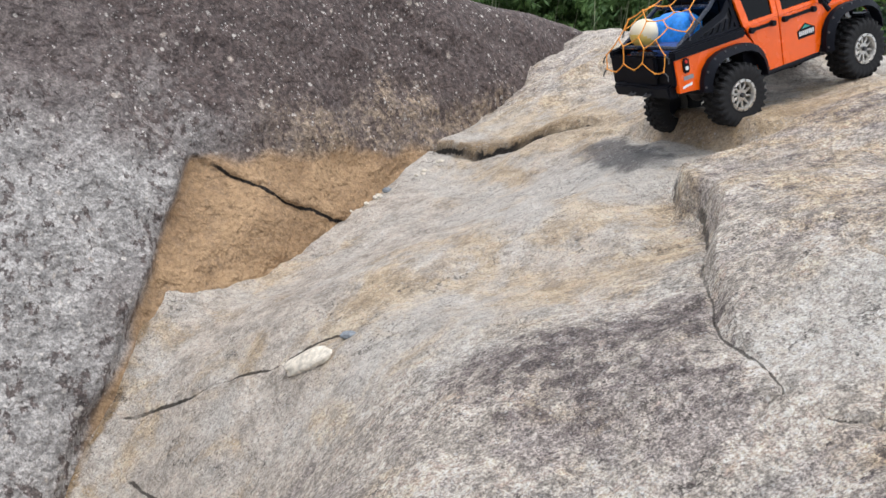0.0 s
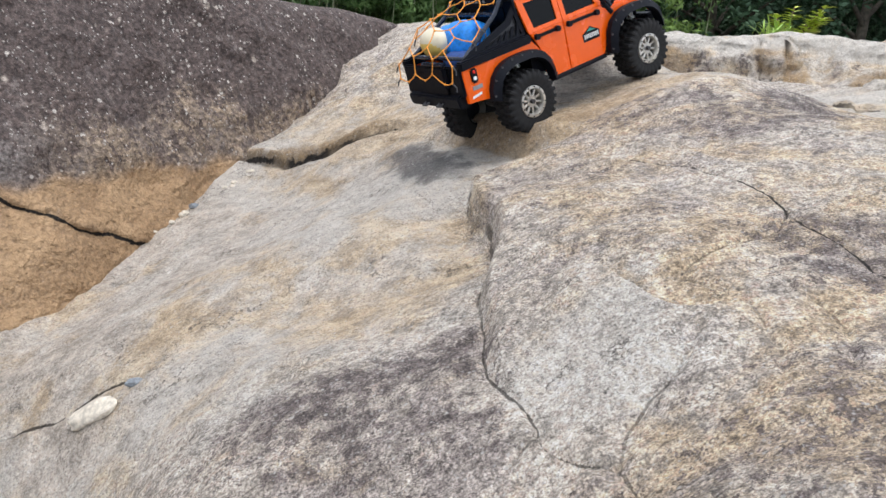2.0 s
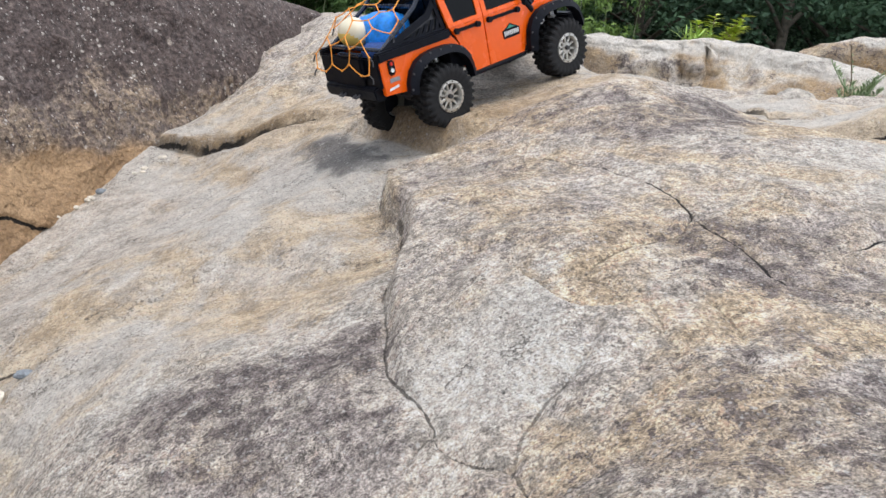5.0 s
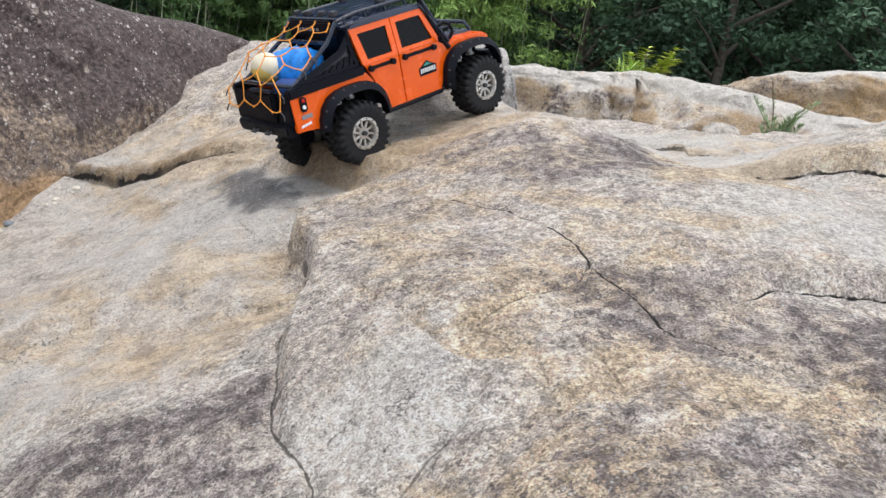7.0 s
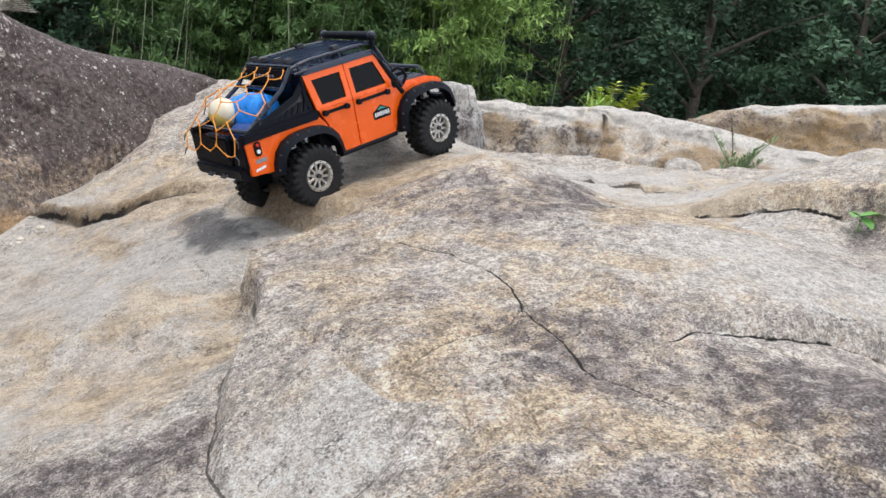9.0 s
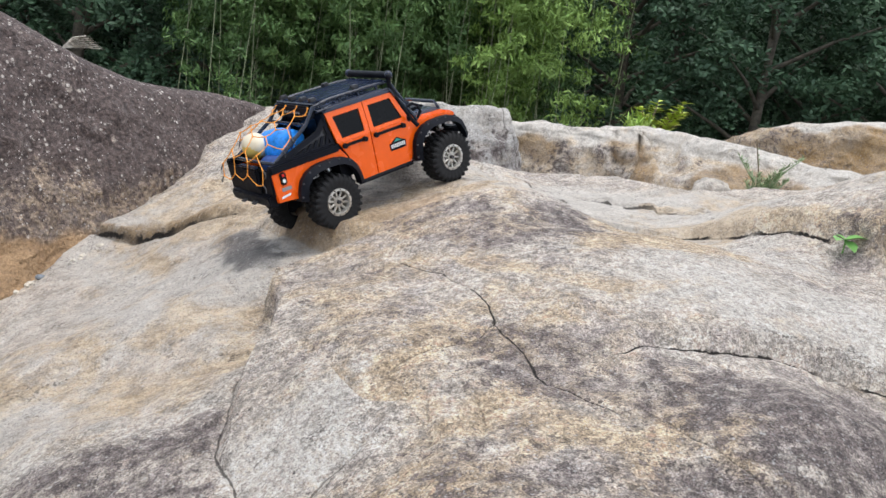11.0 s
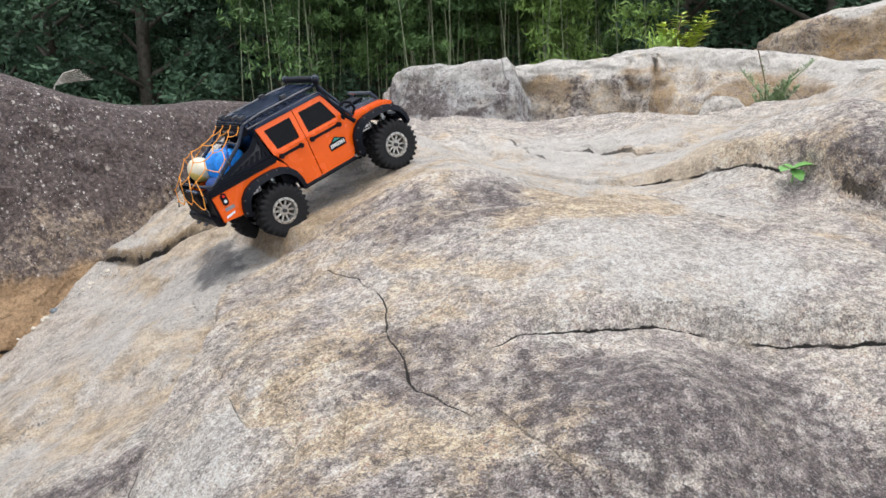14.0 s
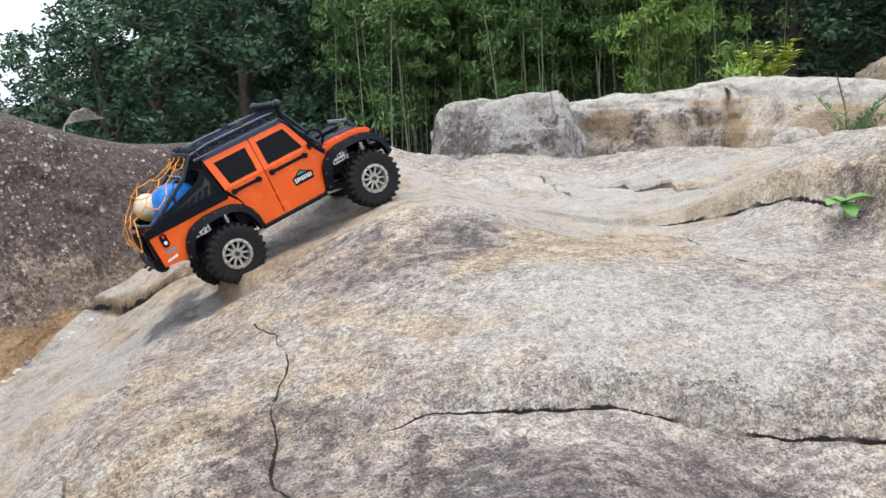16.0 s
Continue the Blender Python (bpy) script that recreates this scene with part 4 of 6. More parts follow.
CORD = plain("orange_cord", (0.85, 0.32, 0.04), 0.7, 0, 0.002, 0.2)
BLUE = plain("blue_bag_cloth", (0.012, 0.25, 0.80), 0.5, 0, 0.01, 0.25, 0.3)
NAVY = plain("navy_cloth", (0.02, 0.06, 0.22), 0.7, 0, 0.006, 0.3, 0.3)
YELLOW = plain("cream_yellow_plastic", (0.82, 0.60, 0.16), 0.4, 0, 0.05, 0.1)
CREAM = plain("cream_plastic", (0.78, 0.70, 0.52), 0.4, 0, 0.05, 0.1)
RED = plain("red_lens", (0.55, 0.02, 0.012), 0.2)
AMBER = plain("amber_lens", (0.75, 0.22, 0.02), 0.2)
WHITE = plain("white_print", (0.75, 0.75, 0.75), 0.5)
GREY = plain("grey_print", (0.25, 0.25, 0.26), 0.5)
TEAL = plain("teal_print", (0.04, 0.34, 0.27), 0.5)
LAMP = plain("lamp_glass", (0.75, 0.78, 0.8), 0.12)

WHEELBASE, TRACK = 0.340, 0.094
truck = new("model_truck")
tagged(truck, "orange and black radio-controlled off-road pickup climbing the rock", "model truck")


def side(fn):
    """Does fn for the right side (-1) and the left side (1)."""
    for s in (-1, 1):
        fn(s)


def wheel(x, s):
    w = new("wheel")
    w.parent = truck
    w.location = (x, s * TRACK, -0.032 if s > 0 and x < 0.1 else 0.018 if s > 0 else 0)
    h = 0.0250
    bm = bmesh.new()
    # one skin: sidewalls, then a tread whose blocks stand proud in three staggered rows
    cross = [(0.0285, -0.80), (0.033, -1.0), (0.047, -1.10), (0.0530, -1.06), (0.0556, -1.00), (0.0572, -0.94), (0.0580, -0.90), (0.0584, -0.36), (0.0584, -0.30), (0.0584, -0.24), (0.0585, 0.0)]
    cross += [(r, -y) for r, y in cross[-2::-1]]
    steps_round, rings = 156, []
    for r, y in cross:
        ring = []
        for k in range(steps_round):
            row = 1 if abs(y) < 0.27 else 0
            lug = (k + 3 * row + (1 if y > 0 else 0)) % 6 < 3
            proud = 0.0
            if abs(y) > 0.98 and r > 0.052:
                proud = 0.0022 if lug else 0.0
            elif r > 0.055 and abs(abs(y) - 0.30) > 0.02:
                proud = 0.0050 if lug else 0.0
            a = 2 * math.pi * (k + 0.8 * y) / steps_round
            rr, yy = r + proud, h * y * (1 + (0.05 if lug and r > 0.052 and abs(y) > 0.92 else 0))
            ring.append(bm.verts.new((rr * math.sin(a), yy, rr * math.cos(a))))
        rings.append(ring)
    for p, q in zip(rings, rings[1:] + rings[:1]):
        for k in range(steps_round):
            m = (k + 1) % steps_round
            bm.faces.new((p[k], p[m], q[m], q[k]))
    bmesh.ops.recalc_face_normals(bm, faces=bm.faces)
    part("tyre", bm, RUBBER, w)
    bm = bmesh.new()
    o = s * h
    lathe(bm, [(0.0315, o * 0.80), (0.0315, o * 1.06), (0.0265, o * 1.08), (0.0248, o * 0.95), (0.0240, o * 0.35), (0.0300, -o * 0.8)], 40)
    rim = part("rim", bm, SILVER, w, "silver beadlock rim")
    bm = bmesh.new()
    for k in range(10):
        m = pose(0, 0, 0, 0, 36 * k, 0)
        out = bmesh.ops.create_cube(bm, size=1, matrix=m @ Matrix.Translation((0, o * 0.66, 0.0165)) @ Matrix.Diagonal((0.0050, 0.006, 0.019, 1)))
        bmesh.ops.bevel(bm, geom=list({e for v in out["verts"] for e in v.link_edges}), offset=0.001, segments=1, affect="EDGES")
    lathe(bm, [(0.0, o * 0.80), (0.0115, o * 0.80), (0.0125, o * 0.70), (0.0125, o * 0.3), (0.0, o * 0.3)], 24)
    part("spokes", bm, SILVER, rim)
    bm = bmesh.new()
    disc(bm, (0, o * 0.15, 0), 0.0245, "y", 0.004, 32)
    part("brake_disc", bm, BLACK, rim, "dark hub behind the spokes")
    bm = bmesh.new()
    disc(bm, (0, o * 0.9, 0), 0.0052, "y", 0.008, 6)
    part("hub_nut", bm, CHASSIS, rim)
    for k in range(12):
        t = 2 * math.pi * (k + 0.5) / 12
        bm = bmesh.new()
        disc(bm, (0.0292 * math.cos(t), o * 1.09, 0.0292 * math.sin(t)), 0.0015, "y", 0.003, 6)
        part("bolt", bm, CHASSIS, rim, soft=False)
    return w


for x in (0.0, WHEELBASE):
    for s in (-1, 1):
        wheel(x, s)
    bm = bmesh.new()
    tube(bm, [(x, -TRACK + 0.02, 0), (x, TRACK - 0.02, 0)], 0.009, 12)
    bmesh.ops.create_uvsphere(bm, u_segments=16, v_segments=10, radius=0.019, matrix=Matrix.Translation((x, 0.012, 0)))
    part("axle", bm, CHASSIS, truck)
    for s in (-1, 1):
        bm = bmesh.new()
        tube(bm, [(x + 0.018, s * 0.062, 0.0), (x + 0.026, s * 0.055, 0.075)], 0.0065, 10)
        for k in range(7):
            bmesh.ops.create_cone(bm, cap_ends=True, segments=14, radius1=0.0095, radius2=0.0095, depth=0.003, matrix=Matrix.Translation((x + 0.020 + 0.0008 * k, s * (0.061 - 0.0007 * k), 0.014 + 0.0078 * k)))
        part("shock_absorber", bm, CHROME, truck, "metal shock absorber with a coil spring")
    bm = bmesh.new()
    tube(bm, [(x, 0.0, 0.0), (x + (0.13 if x < 0.1 else -0.13), 0.0, 0.018)], 0.005, 8)
    part("drive_shaft", bm, CHASSIS, truck)
for s in (-1, 1):
    bm = bmesh.new()
    box(bm, (-0.125, s * 0.028 - 0.005, 0.022), (0.375, s * 0.028 + 0.005, 0.040), 0.002)
    part("chassis_rail", bm, CHASSIS, truck)
    bm = bmesh.new()
    tube(bm, [(0.0, s * 0.055, -0.004), (0.15, s * 0.035, 0.012)], 0.004, 8)
    part("suspension_link", bm, CHROME, truck)
    bm = bmesh.new()
    tube(bm, [(0.34, s * 0.055, -0.004), (0.20, s * 0.035, 0.012)], 0.004, 8)
    part("suspension_link", bm, CHROME, truck)
bm = bmesh.new()
box(bm, (0.12, -0.045, 0.006), (0.24, 0.045, 0.03), 0.006)
part("skid_plate", bm, CHASSIS, truck)

# bed sides with a cut-out for the wheel
HALF = 0.099


def arch(cx, cz, r, a0, a1, n=9):
    """A squarish wheel arch."""
    out = []
    for i in range(n):
        t = radians(a0 + (a1 - a0) * i / (n - 1))
        c, v = math.cos(t), math.sin(t)
        k = r * (abs(c) ** 2.9 + abs(v) ** 2.9) ** (-1 / 2.9)
        out.append((cx + k * c, cz + k * v))
    return out


REAR_ARCH, FRONT_ARCH = (-0.004, -0.002), (WHEELBASE + 0.003, 0.004)
for s in (-1, 1):
    bm = bmesh.new()
    outline = [(-0.143, 0.030), (-0.146, 0.094), (0.045, 0.100), (0.062, 0.080), (0.083, 0.016)] + arch(*REAR_ARCH, 0.083, 14, 164, 13) + [(-0.092, 0.027)]
    prism(bm, outline, s * (HALF - 0.010), s * HALF, 0.0015)
    part("bed_side", bm, ORANGE, truck, "glossy orange bed side panel")
    bm = bmesh.new()
    box(bm, (-0.148, s * (HALF - 0.014), 0.0955), (0.044, s * (HALF + 0.0035), 0.113), 0.003)
    part("bed_rail", bm, BLACK, truck)
    # flares
    for cx, cz in (REAR_ARCH, FRONT_ARCH):
        bm = bmesh.new()
        a0, a1 = (10, 166) if cx < 0.1 else (14, 176)
        inner, outer = arch(cx, cz, 0.076, a0, a1, 13), arch(cx, cz, 0.090, a0, a1, 13)
        for k in range(12):
            sq = lambda p, y: bm.verts.new((p[0], y, p[1]))
            q = [(inner[k], HALF), (outer[k], HALF + 0.001), (outer[k], HALF + 0.014), (inner[k], HALF + 0.024)]
            r = [(inner[k + 1], HALF), (outer[k + 1], HALF + 0.001), (outer[k + 1], HALF + 0.014), (inner[k + 1], HALF + 0.024)]
            qa, ra = [sq(p, s * y) for p, y in q], [sq(p, s * y) for p, y in r]
            for i in range(4):
                bm.faces.new((qa[i], qa[(i + 1) % 4], ra[(i + 1) % 4], ra[i]))
        bmesh.ops.remove_doubles(bm, verts=bm.verts, dist=0.0002)
        bmesh.ops.recalc_face_normals(bm, faces=bm.faces)
        flare = part("wheel_flare", bm, BLACK, truck, "black wheel arch flare with rivets")
        for k in range(9):
            t = radians(a0 + 6 + (a1 - a0 - 12) * k / 8)
            bm = bmesh.new()
            spot = arch(cx, cz, 0.0865, math.degrees(t), math.degrees(t) + 1, 2)[0]
            disc(bm, (spot[0], s * (HALF + 0.0165), spot[1]), 0.0024, "y", 0.003, 8)
            part("rivet", bm, CHASSIS, flare, soft=False)
    # inner arch
    bm = bmesh.new()
    q = arch(*REAR_ARCH, 0.073, 10, 170, 11)
    w = arch(*REAR_ARCH, 0.0755, 10, 170, 11)
    prism(bm, q + w[::-1], s * 0.045, s * (HALF - 0.011))
    part("wheel_well", bm, BLACK, truck)
    bm = bmesh.new()
    prism(bm, arch(*REAR_ARCH, 0.088, 10, 170, 13), s * 0.043, s * 0.045)
    part("wheel_well_wall", bm, BLACK, truck)
bm = bmesh.new()
box(bm, (-0.140, -HALF + 0.011, 0.070), (0.045, HALF - 0.011, 0.075), 0.001)
part("bed_floor", bm, BLACK, truck)
bm = bmesh.new()
box(bm, (-0.150, -HALF + 0.002, 0.044), (-0.142, HALF - 0.002, 0.104), 0.003)
gate = part("tailgate", bm, BLACK, truck, "black tailgate, mostly hidden by the net")
bm = bmesh.new()
box(bm, (-0.154, -0.05, 0.045), (-0.151, 0.05, 0.09), 0.002)
part("gate_panel", bm, BLACK, gate)
bm = bmesh.new()
prism(bm, [(-0.158, 0.024), (-0.162, 0.046), (-0.146, 0.050), (-0.130, 0.030), (-0.140, 0.018)], -0.086, 0.086, 0.003)
bump = part("rear_bumper", bm, BLACK, truck)
for s in (-1, 1):
    bm = bmesh.new()
    tube(bm, [(-0.156, s * 0.03, 0.032), (-0.168, s * 0.03, 0.028), (-0.168, s * 0.018, 0.028), (-0.156, s * 0.018, 0.032)], 0.0025)
    part("tow_hook", bm, CHASSIS, bump)
    bm = bmesh.new()
    box(bm, (-0.127, s * (HALF + 0.0005), 0.066), (-0.112, s * (HALF + 0.003), 0.094), 0.003)
    lamp = part("tail_lamp", bm, BLACK, truck, "black lamp housing with a clear lens")
    bm = bmesh.new()
    disc(bm, (-0.1195, s * (HALF + 0.0035), 0.075), 0.0042, "y", 0.003)
    part("lens", bm, LAMP, lamp)
    bm = bmesh.new()
    disc(bm, (-0.1195, s * (HALF + 0.0035), 0.0875), 0.0035, "y", 0.003)
    part("lens", bm, RED, lamp)
    bm = bmesh.new()
    box(bm, (-0.128, s * (HALF + 0.0002), 0.0520), (-0.103, s * (HALF + 0.001), 0.0600))
    part("sticker", bm, GREY, truck, "small grey sticker")
    bm = bmesh.new()
    prism(bm, [(-0.134, 0.037), (-0.132, 0.042), (-0.108, 0.045), (-0.109, 0.040)], s * (HALF + 0.0002), s * (HALF + 0.001))
    part("sticker", bm, WHITE, truck, "small white sticker")

# cab
LEAN_IN = 0.17


def tuck(co):
    """Cab sides lean inwards above the belt line."""
    k = max(0.0, co.z - 0.112)
    return Vector((co.x, co.y * (1 - LEAN_IN * k / 0.099), co.z)) if k else co


def cab_frame(name, outer, inner, s, mat, parent=None, label=""):
    bm = bmesh.new()
    frame_prism(bm, outer, inner, s * (HALF - 0.006), s * HALF)
    for v in bm.verts:
        v.co = tuck(v.co)
    return part(name, bm, mat, parent or truck, label)


for s in (-1, 1):
    # rear door
    bm = bmesh.new()
    prism(bm, [(0.084, 0.012), (0.066, 0.080), (0.046, 0.112), (0.140, 0.112), (0.140, 0.012)], s * (HALF - 0.006), s * HALF, 0.001)
    door = part("rear_door", bm, ORANGE, truck, "glossy orange door")
    cab_frame("window_frame", [(0.044, 0.1125), (0.032, 0.184), (0.140, 0.184), (0.140, 0.1125)], [(0.060, 0.120), (0.050, 0.172), (0.127, 0.172), (0.127, 0.120)], s, ORANGE, door)
    bm = bmesh.new()
    prism(bm, [(0.058, 0.118), (0.048, 0.174), (0.129, 0.174), (0.129, 0.118)], s * (HALF - 0.0045), s * (HALF - 0.003), 0, tuck)
    part("window_pane", bm, TINT, door, "dark tinted pane")
    # front door
    bm = bmesh.new()
    prism(bm, [(0.142, 0.012), (0.142, 0.112), (0.268, 0.112), (0.268, 0.080), (0.250, 0.020), (0.246, 0.012)], s * (HALF - 0.006), s * HALF, 0.001)
    fdoor = part("front_door", bm, ORANGE, truck, "glossy orange door")
    cab_frame("window_frame", [(0.142, 0.1125), (0.142, 0.184), (0.232, 0.184), (0.262, 0.1125)], [(0.154, 0.120), (0.154, 0.172), (0.222, 0.172), (0.243, 0.120)], s, ORANGE, fdoor)
    bm = bmesh.new()
    prism(bm, [(0.152, 0.118), (0.152, 0.174), (0.224, 0.174), (0.246, 0.118)], s * (HALF - 0.0045), s * (HALF - 0.003), 0, tuck)
    part("window_pane", bm, TINT, fdoor, "dark tinted pane")
    # door bars and handles
    for owner, x0, x1 in ((door, 0.058, 0.122), (fdoor, 0.152, 0.240)):
        bm = bmesh.new()
        box(bm, (x0, s * (HALF + 0.0003), 0.099), (x1, s * (HALF + 0.003), 0.106), 0.001)
        part("trim_strip", bm, BLACK, owner, "black trim strip")
        for hx in (x0 + 0.002, x1 - 0.002):
            bm = bmesh.new()
            disc(bm, (hx, s * (HALF + 0.004), 0.1025), 0.0062, "y", 0.008)
            part("handle" if hx < x0 + 0.01 else "knob", bm, BLACK, owner)
    # badge: dark plate, green hill and pale bars
    bm = bmesh.new()
    prism(bm, [(0.190, 0.052), (0.188, 0.068), (0.197, 0.0715), (0.203, 0.075), (0.213, 0.081), (0.224, 0.075), (0.232, 0.0715), (0.240, 0.068), (0.238, 0.052)], s * (HALF + 0.0002), s * (HALF + 0.001))
    badge = part("badge", bm, BLACK, fdoor, "dark door badge with a green hill and pale lettering bars")
    bm = bmesh.new()
    prism(bm, [(0.201, 0.0715), (0.207, 0.0745), (0.212, 0.078), (0.219, 0.0745), (0.228, 0.0715)], s * (HALF + 0.0012), s * (HALF + 0.0018))
    part("hill", bm, TEAL, badge)
    for k in range(8):
        bm = bmesh.new()
        box(bm, (0.1925 + 0.0056 * k, s * (HALF + 0.0012), 0.057 + 0.0006 * (k % 3)), (0.1960 + 0.0056 * k, s * (HALF + 0.0018), 0.0665))
        part("bar", bm, WHITE, badge, soft=False)
    # mirror, slider
    bm = bmesh.new()
    box(bm, (0.250, s * (HALF + 0.004), 0.108), (0.258, s * (HALF + 0.016), 0.124), 0.003)
    part("door_mirror", bm, BLACK, truck)
    bm = bmesh.new()
    tube(bm, [(0.082, s * (HALF - 0.002), 0.007), (0.248, s * (HALF - 0.002), 0.007)], 0.0045, 8)
    tube(bm, [(0.09, s * (HALF - 0.002), 0.007), (0.10, s * 0.07, 0.020)], 0.003, 6)
    tube(bm, [(0.235, s * (HALF - 0.002), 0.007), (0.225, s * 0.07, 0.020)], 0.003, 6)
    part("rock_slider", bm, BLACK, truck)
    # sloping black panel with slots beside the bed
    bm = bmesh.new()
    outer = [(0.040, 0.1135), (-0.135, 0.1135), (0.000, 0.152), (0.030, 0.180)]
    frame_prism(bm, outer, [(0.030, 0.118), (-0.080, 0.118), (0.008, 0.142), (0.024, 0.158)], s * (HALF - 0.010), s * (HALF - 0.006))
    for v in bm.verts:
        v.co = tuck(v.co)
    panel = part("bed_panel", bm, BLACK, truck, "black slotted side panel over the bed")
    for k in range(6):
        bm = bmesh.new()
        x = -0.070 + 0.017 * k
        prism(bm, [(x, 0.118), (x + 0.008, 0.118), (x + 0.020, 0.121 + 0.004 * k), (x + 0.012, 0.121 + 0.004 * k)], s * (HALF - 0.0095), s * (HALF - 0.0065), 0, tuck)
        part("slat", bm, BLACK, panel, soft=False)
    bm = bmesh.new()
    prism(bm, [(0.032, 0.117), (-0.085, 0.117), (0.006, 0.144), (0.026, 0.160)], s * (HALF - 0.015), s * (HALF - 0.0135), 0, tuck)
    part("mesh_backing", bm, CHASSIS, panel)

ROOF_HALF = HALF * (1 - LEAN_IN * 0.072 / 0.099)
bm = bmesh.new()
prism(bm, [(0.026, 0.184), (0.032, 0.193), (0.060, 0.198), (0.200, 0.198), (0.228, 0.193), (0.236, 0.184)], -ROOF_HALF - 0.003, ROOF_HALF + 0.003, 0.004)
part("roof", bm, ROOF, truck, "glossy black roof with a bluish sky sheen in its colour")
bm = bmesh.new()
prism(bm, [(0.034, 0.100), (0.025, 0.184), (0.030, 0.184), (0.040, 0.100)], -ROOF_HALF, ROOF_HALF)
rear_wall = part("cab_back", bm, BLACK, truck)
bm = bmesh.new()
box(bm, (0.0255, -0.055, 0.130), (0.0285, 0.055, 0.172), 0.001)
part("rear_window", bm, TINT, rear_wall)
bm = bmesh.new()
prism(bm, [(0.236, 0.183), (0.268, 0.110), (0.263, 0.108), (0.231, 0.181)], -ROOF_HALF + 0.004, ROOF_HALF - 0.004)
part("windscreen", bm, TINT, truck)
bm = bmesh.new()
prism(bm, [(0.040, 0.030), (0.040, 0.110), (0.260, 0.110), (0.260, 0.030)], -HALF + 0.008, HALF - 0.008)
part("cab_floor_tub", bm, BLACK, truck)

# bonnet, wings, nose
bm = bmesh.new()
prism(bm, [(0.264, 0.106), (0.270, 0.112), (0.392, 0.106), (0.402, 0.098), (0.402, 0.090), (0.264, 0.090)], -0.064, 0.064, 0.004)
part("bonnet", bm, HOOD, truck, "glossy black bonnet with a grey-blue sky sheen in its colour")
bm = bmesh.new()
box(bm, (0.290, -0.030, 0.110), (0.372, 0.030, 0.116), 0.003)
part("bonnet_vent", bm, BLACK, truck)
for s in (-1, 1):
    bm = bmesh.new()
    outline = [(0.264, 0.030), (0.264, 0.104), (0.395, 0.099), (0.410, 0.090), (0.410, 0.060)] + arch(*FRONT_ARCH, 0.083, 38, 168, 12)
    prism(bm, outline, s * (HALF - 0.012), s * HALF, 0.0015)
    part("front_wing", bm, ORANGE, truck, "glossy orange front wing")
    bm = bmesh.new()
    prism(bm, [(0.264, 0.095), (0.266, 0.106), (0.392, 0.100), (0.406, 0.092), (0.406, 0.086)], s * 0.063, s * (HALF - 0.004), 0.002)
    part("wing_top", bm, ORANGE, truck)
    bm = bmesh.new()
    disc(bm, (0.408, s * 0.072, 0.080), 0.013, "x", 0.008, 20)
    lamp = part("headlight", bm, LAMP, truck, "round clear headlight")
    bm = bmesh.new()
    box(bm, (0.396, s * (HALF - 0.006), 0.068), (0.412, s * (HALF + 0.0015), 0.086), 0.002)
    part("lamp_surround", bm, BLACK, truck)
    bm = bmesh.new()
    disc(bm, (0.404, s * (HALF + 0.002), 0.076), 0.004, "y", 0.003)
    part("side_lamp", bm, AMBER, truck)
    bm = bmesh.new()
    prism(bm, [(0.245, 0.030), (0.300, 0.075), (0.325, 0.078), (0.325, 0.070), (0.300, 0.066), (0.255, 0.026)], s * 0.06, s * 0.085)
    part("inner_wing", bm, BLACK, truck)
bm = bmesh.new()
box(bm, (0.400, -0.060, 0.052), (0.407, 0.060, 0.092), 0.002)
grille = part("grille", bm, BLACK, truck)
for k in range(5):
    bm = bmesh.new()
    box(bm, (0.407, -0.050, 0.057 + 0.007 * k), (0.410, 0.050, 0.060 + 0.007 * k))
    part("grille_bar", bm, CHASSIS, grille, soft=False)
bm = bmesh.new()
prism(bm, [(0.398, 0.036), (0.402, 0.054), (0.424, 0.054), (0.432, 0.046), (0.424, 0.034)], -0.092, 0.092, 0.003)
fb = part("front_bumper", bm, BLACK, truck)
bm = bmesh.new()
box(bm, (0.416, -0.022, 0.054), (0.432, 0.022, 0.066), 0.004)
part("winch", bm, CHASSIS, fb)
for s in (-1, 1):
    bm = bmesh.new()
    box(bm, (0.424, s * 0.076 - 0.012, 0.036), (0.440, s * 0.076 + 0.012, 0.056), 0.003)
    part("bumper_end", bm, BLACK, fb)

# roof rack, cage bars and lamps
rack = new("roof_rack")
rack.parent = truck
rack["label"] = "black tubular roof rack with lamps"
RZ = 0.210
for s in (-1, 1):
    bm = bmesh.new()
    tube(bm, [(0.012, s * 0.078, RZ - 0.006), (0.060, s * 0.080, RZ), (0.190, s * 0.080, RZ), (0.236, s * 0.078, RZ - 0.002), (0.272, s * 0.088, 0.140), (0.280, s * 0.092, 0.112)], 0.0042, 8)
    part("side_rail", bm, RACK, rack)
    bm = bmesh.new()
    tube(bm, [(0.014, s * 0.085, RZ - 0.018), (0.236, s * 0.085, RZ - 0.018)], 0.0036, 8)
    part("lower_rail", bm, RACK, rack)
    bm = bmesh.new()
    tube(bm, [(0.012, s * 0.078, RZ - 0.006), (-0.020, s * 0.080, 0.170), (-0.125, s * 0.086, 0.112)], 0.0045, 8)
    part("bed_bar", bm, RACK, rack)
    for x in (0.03, 0.085, 0.14, 0.195, 0.236):
        bm = bmesh.new()
        tube(bm, [(x, s * 0.085, RZ - 0.020), (x, s * 0.079, RZ)], 0.0032, 6)
        part("upright", bm, RACK, rack)
for x in (0.014, 0.05, 0.085, 0.12, 0.155, 0.19, 0.235):
    bm = bmesh.new()
    tube(bm, [(x, -0.080, RZ - 0.002), (x, 0.080, RZ - 0.002)], 0.0036, 6)
    part("cross_bar", bm, RACK, rack)
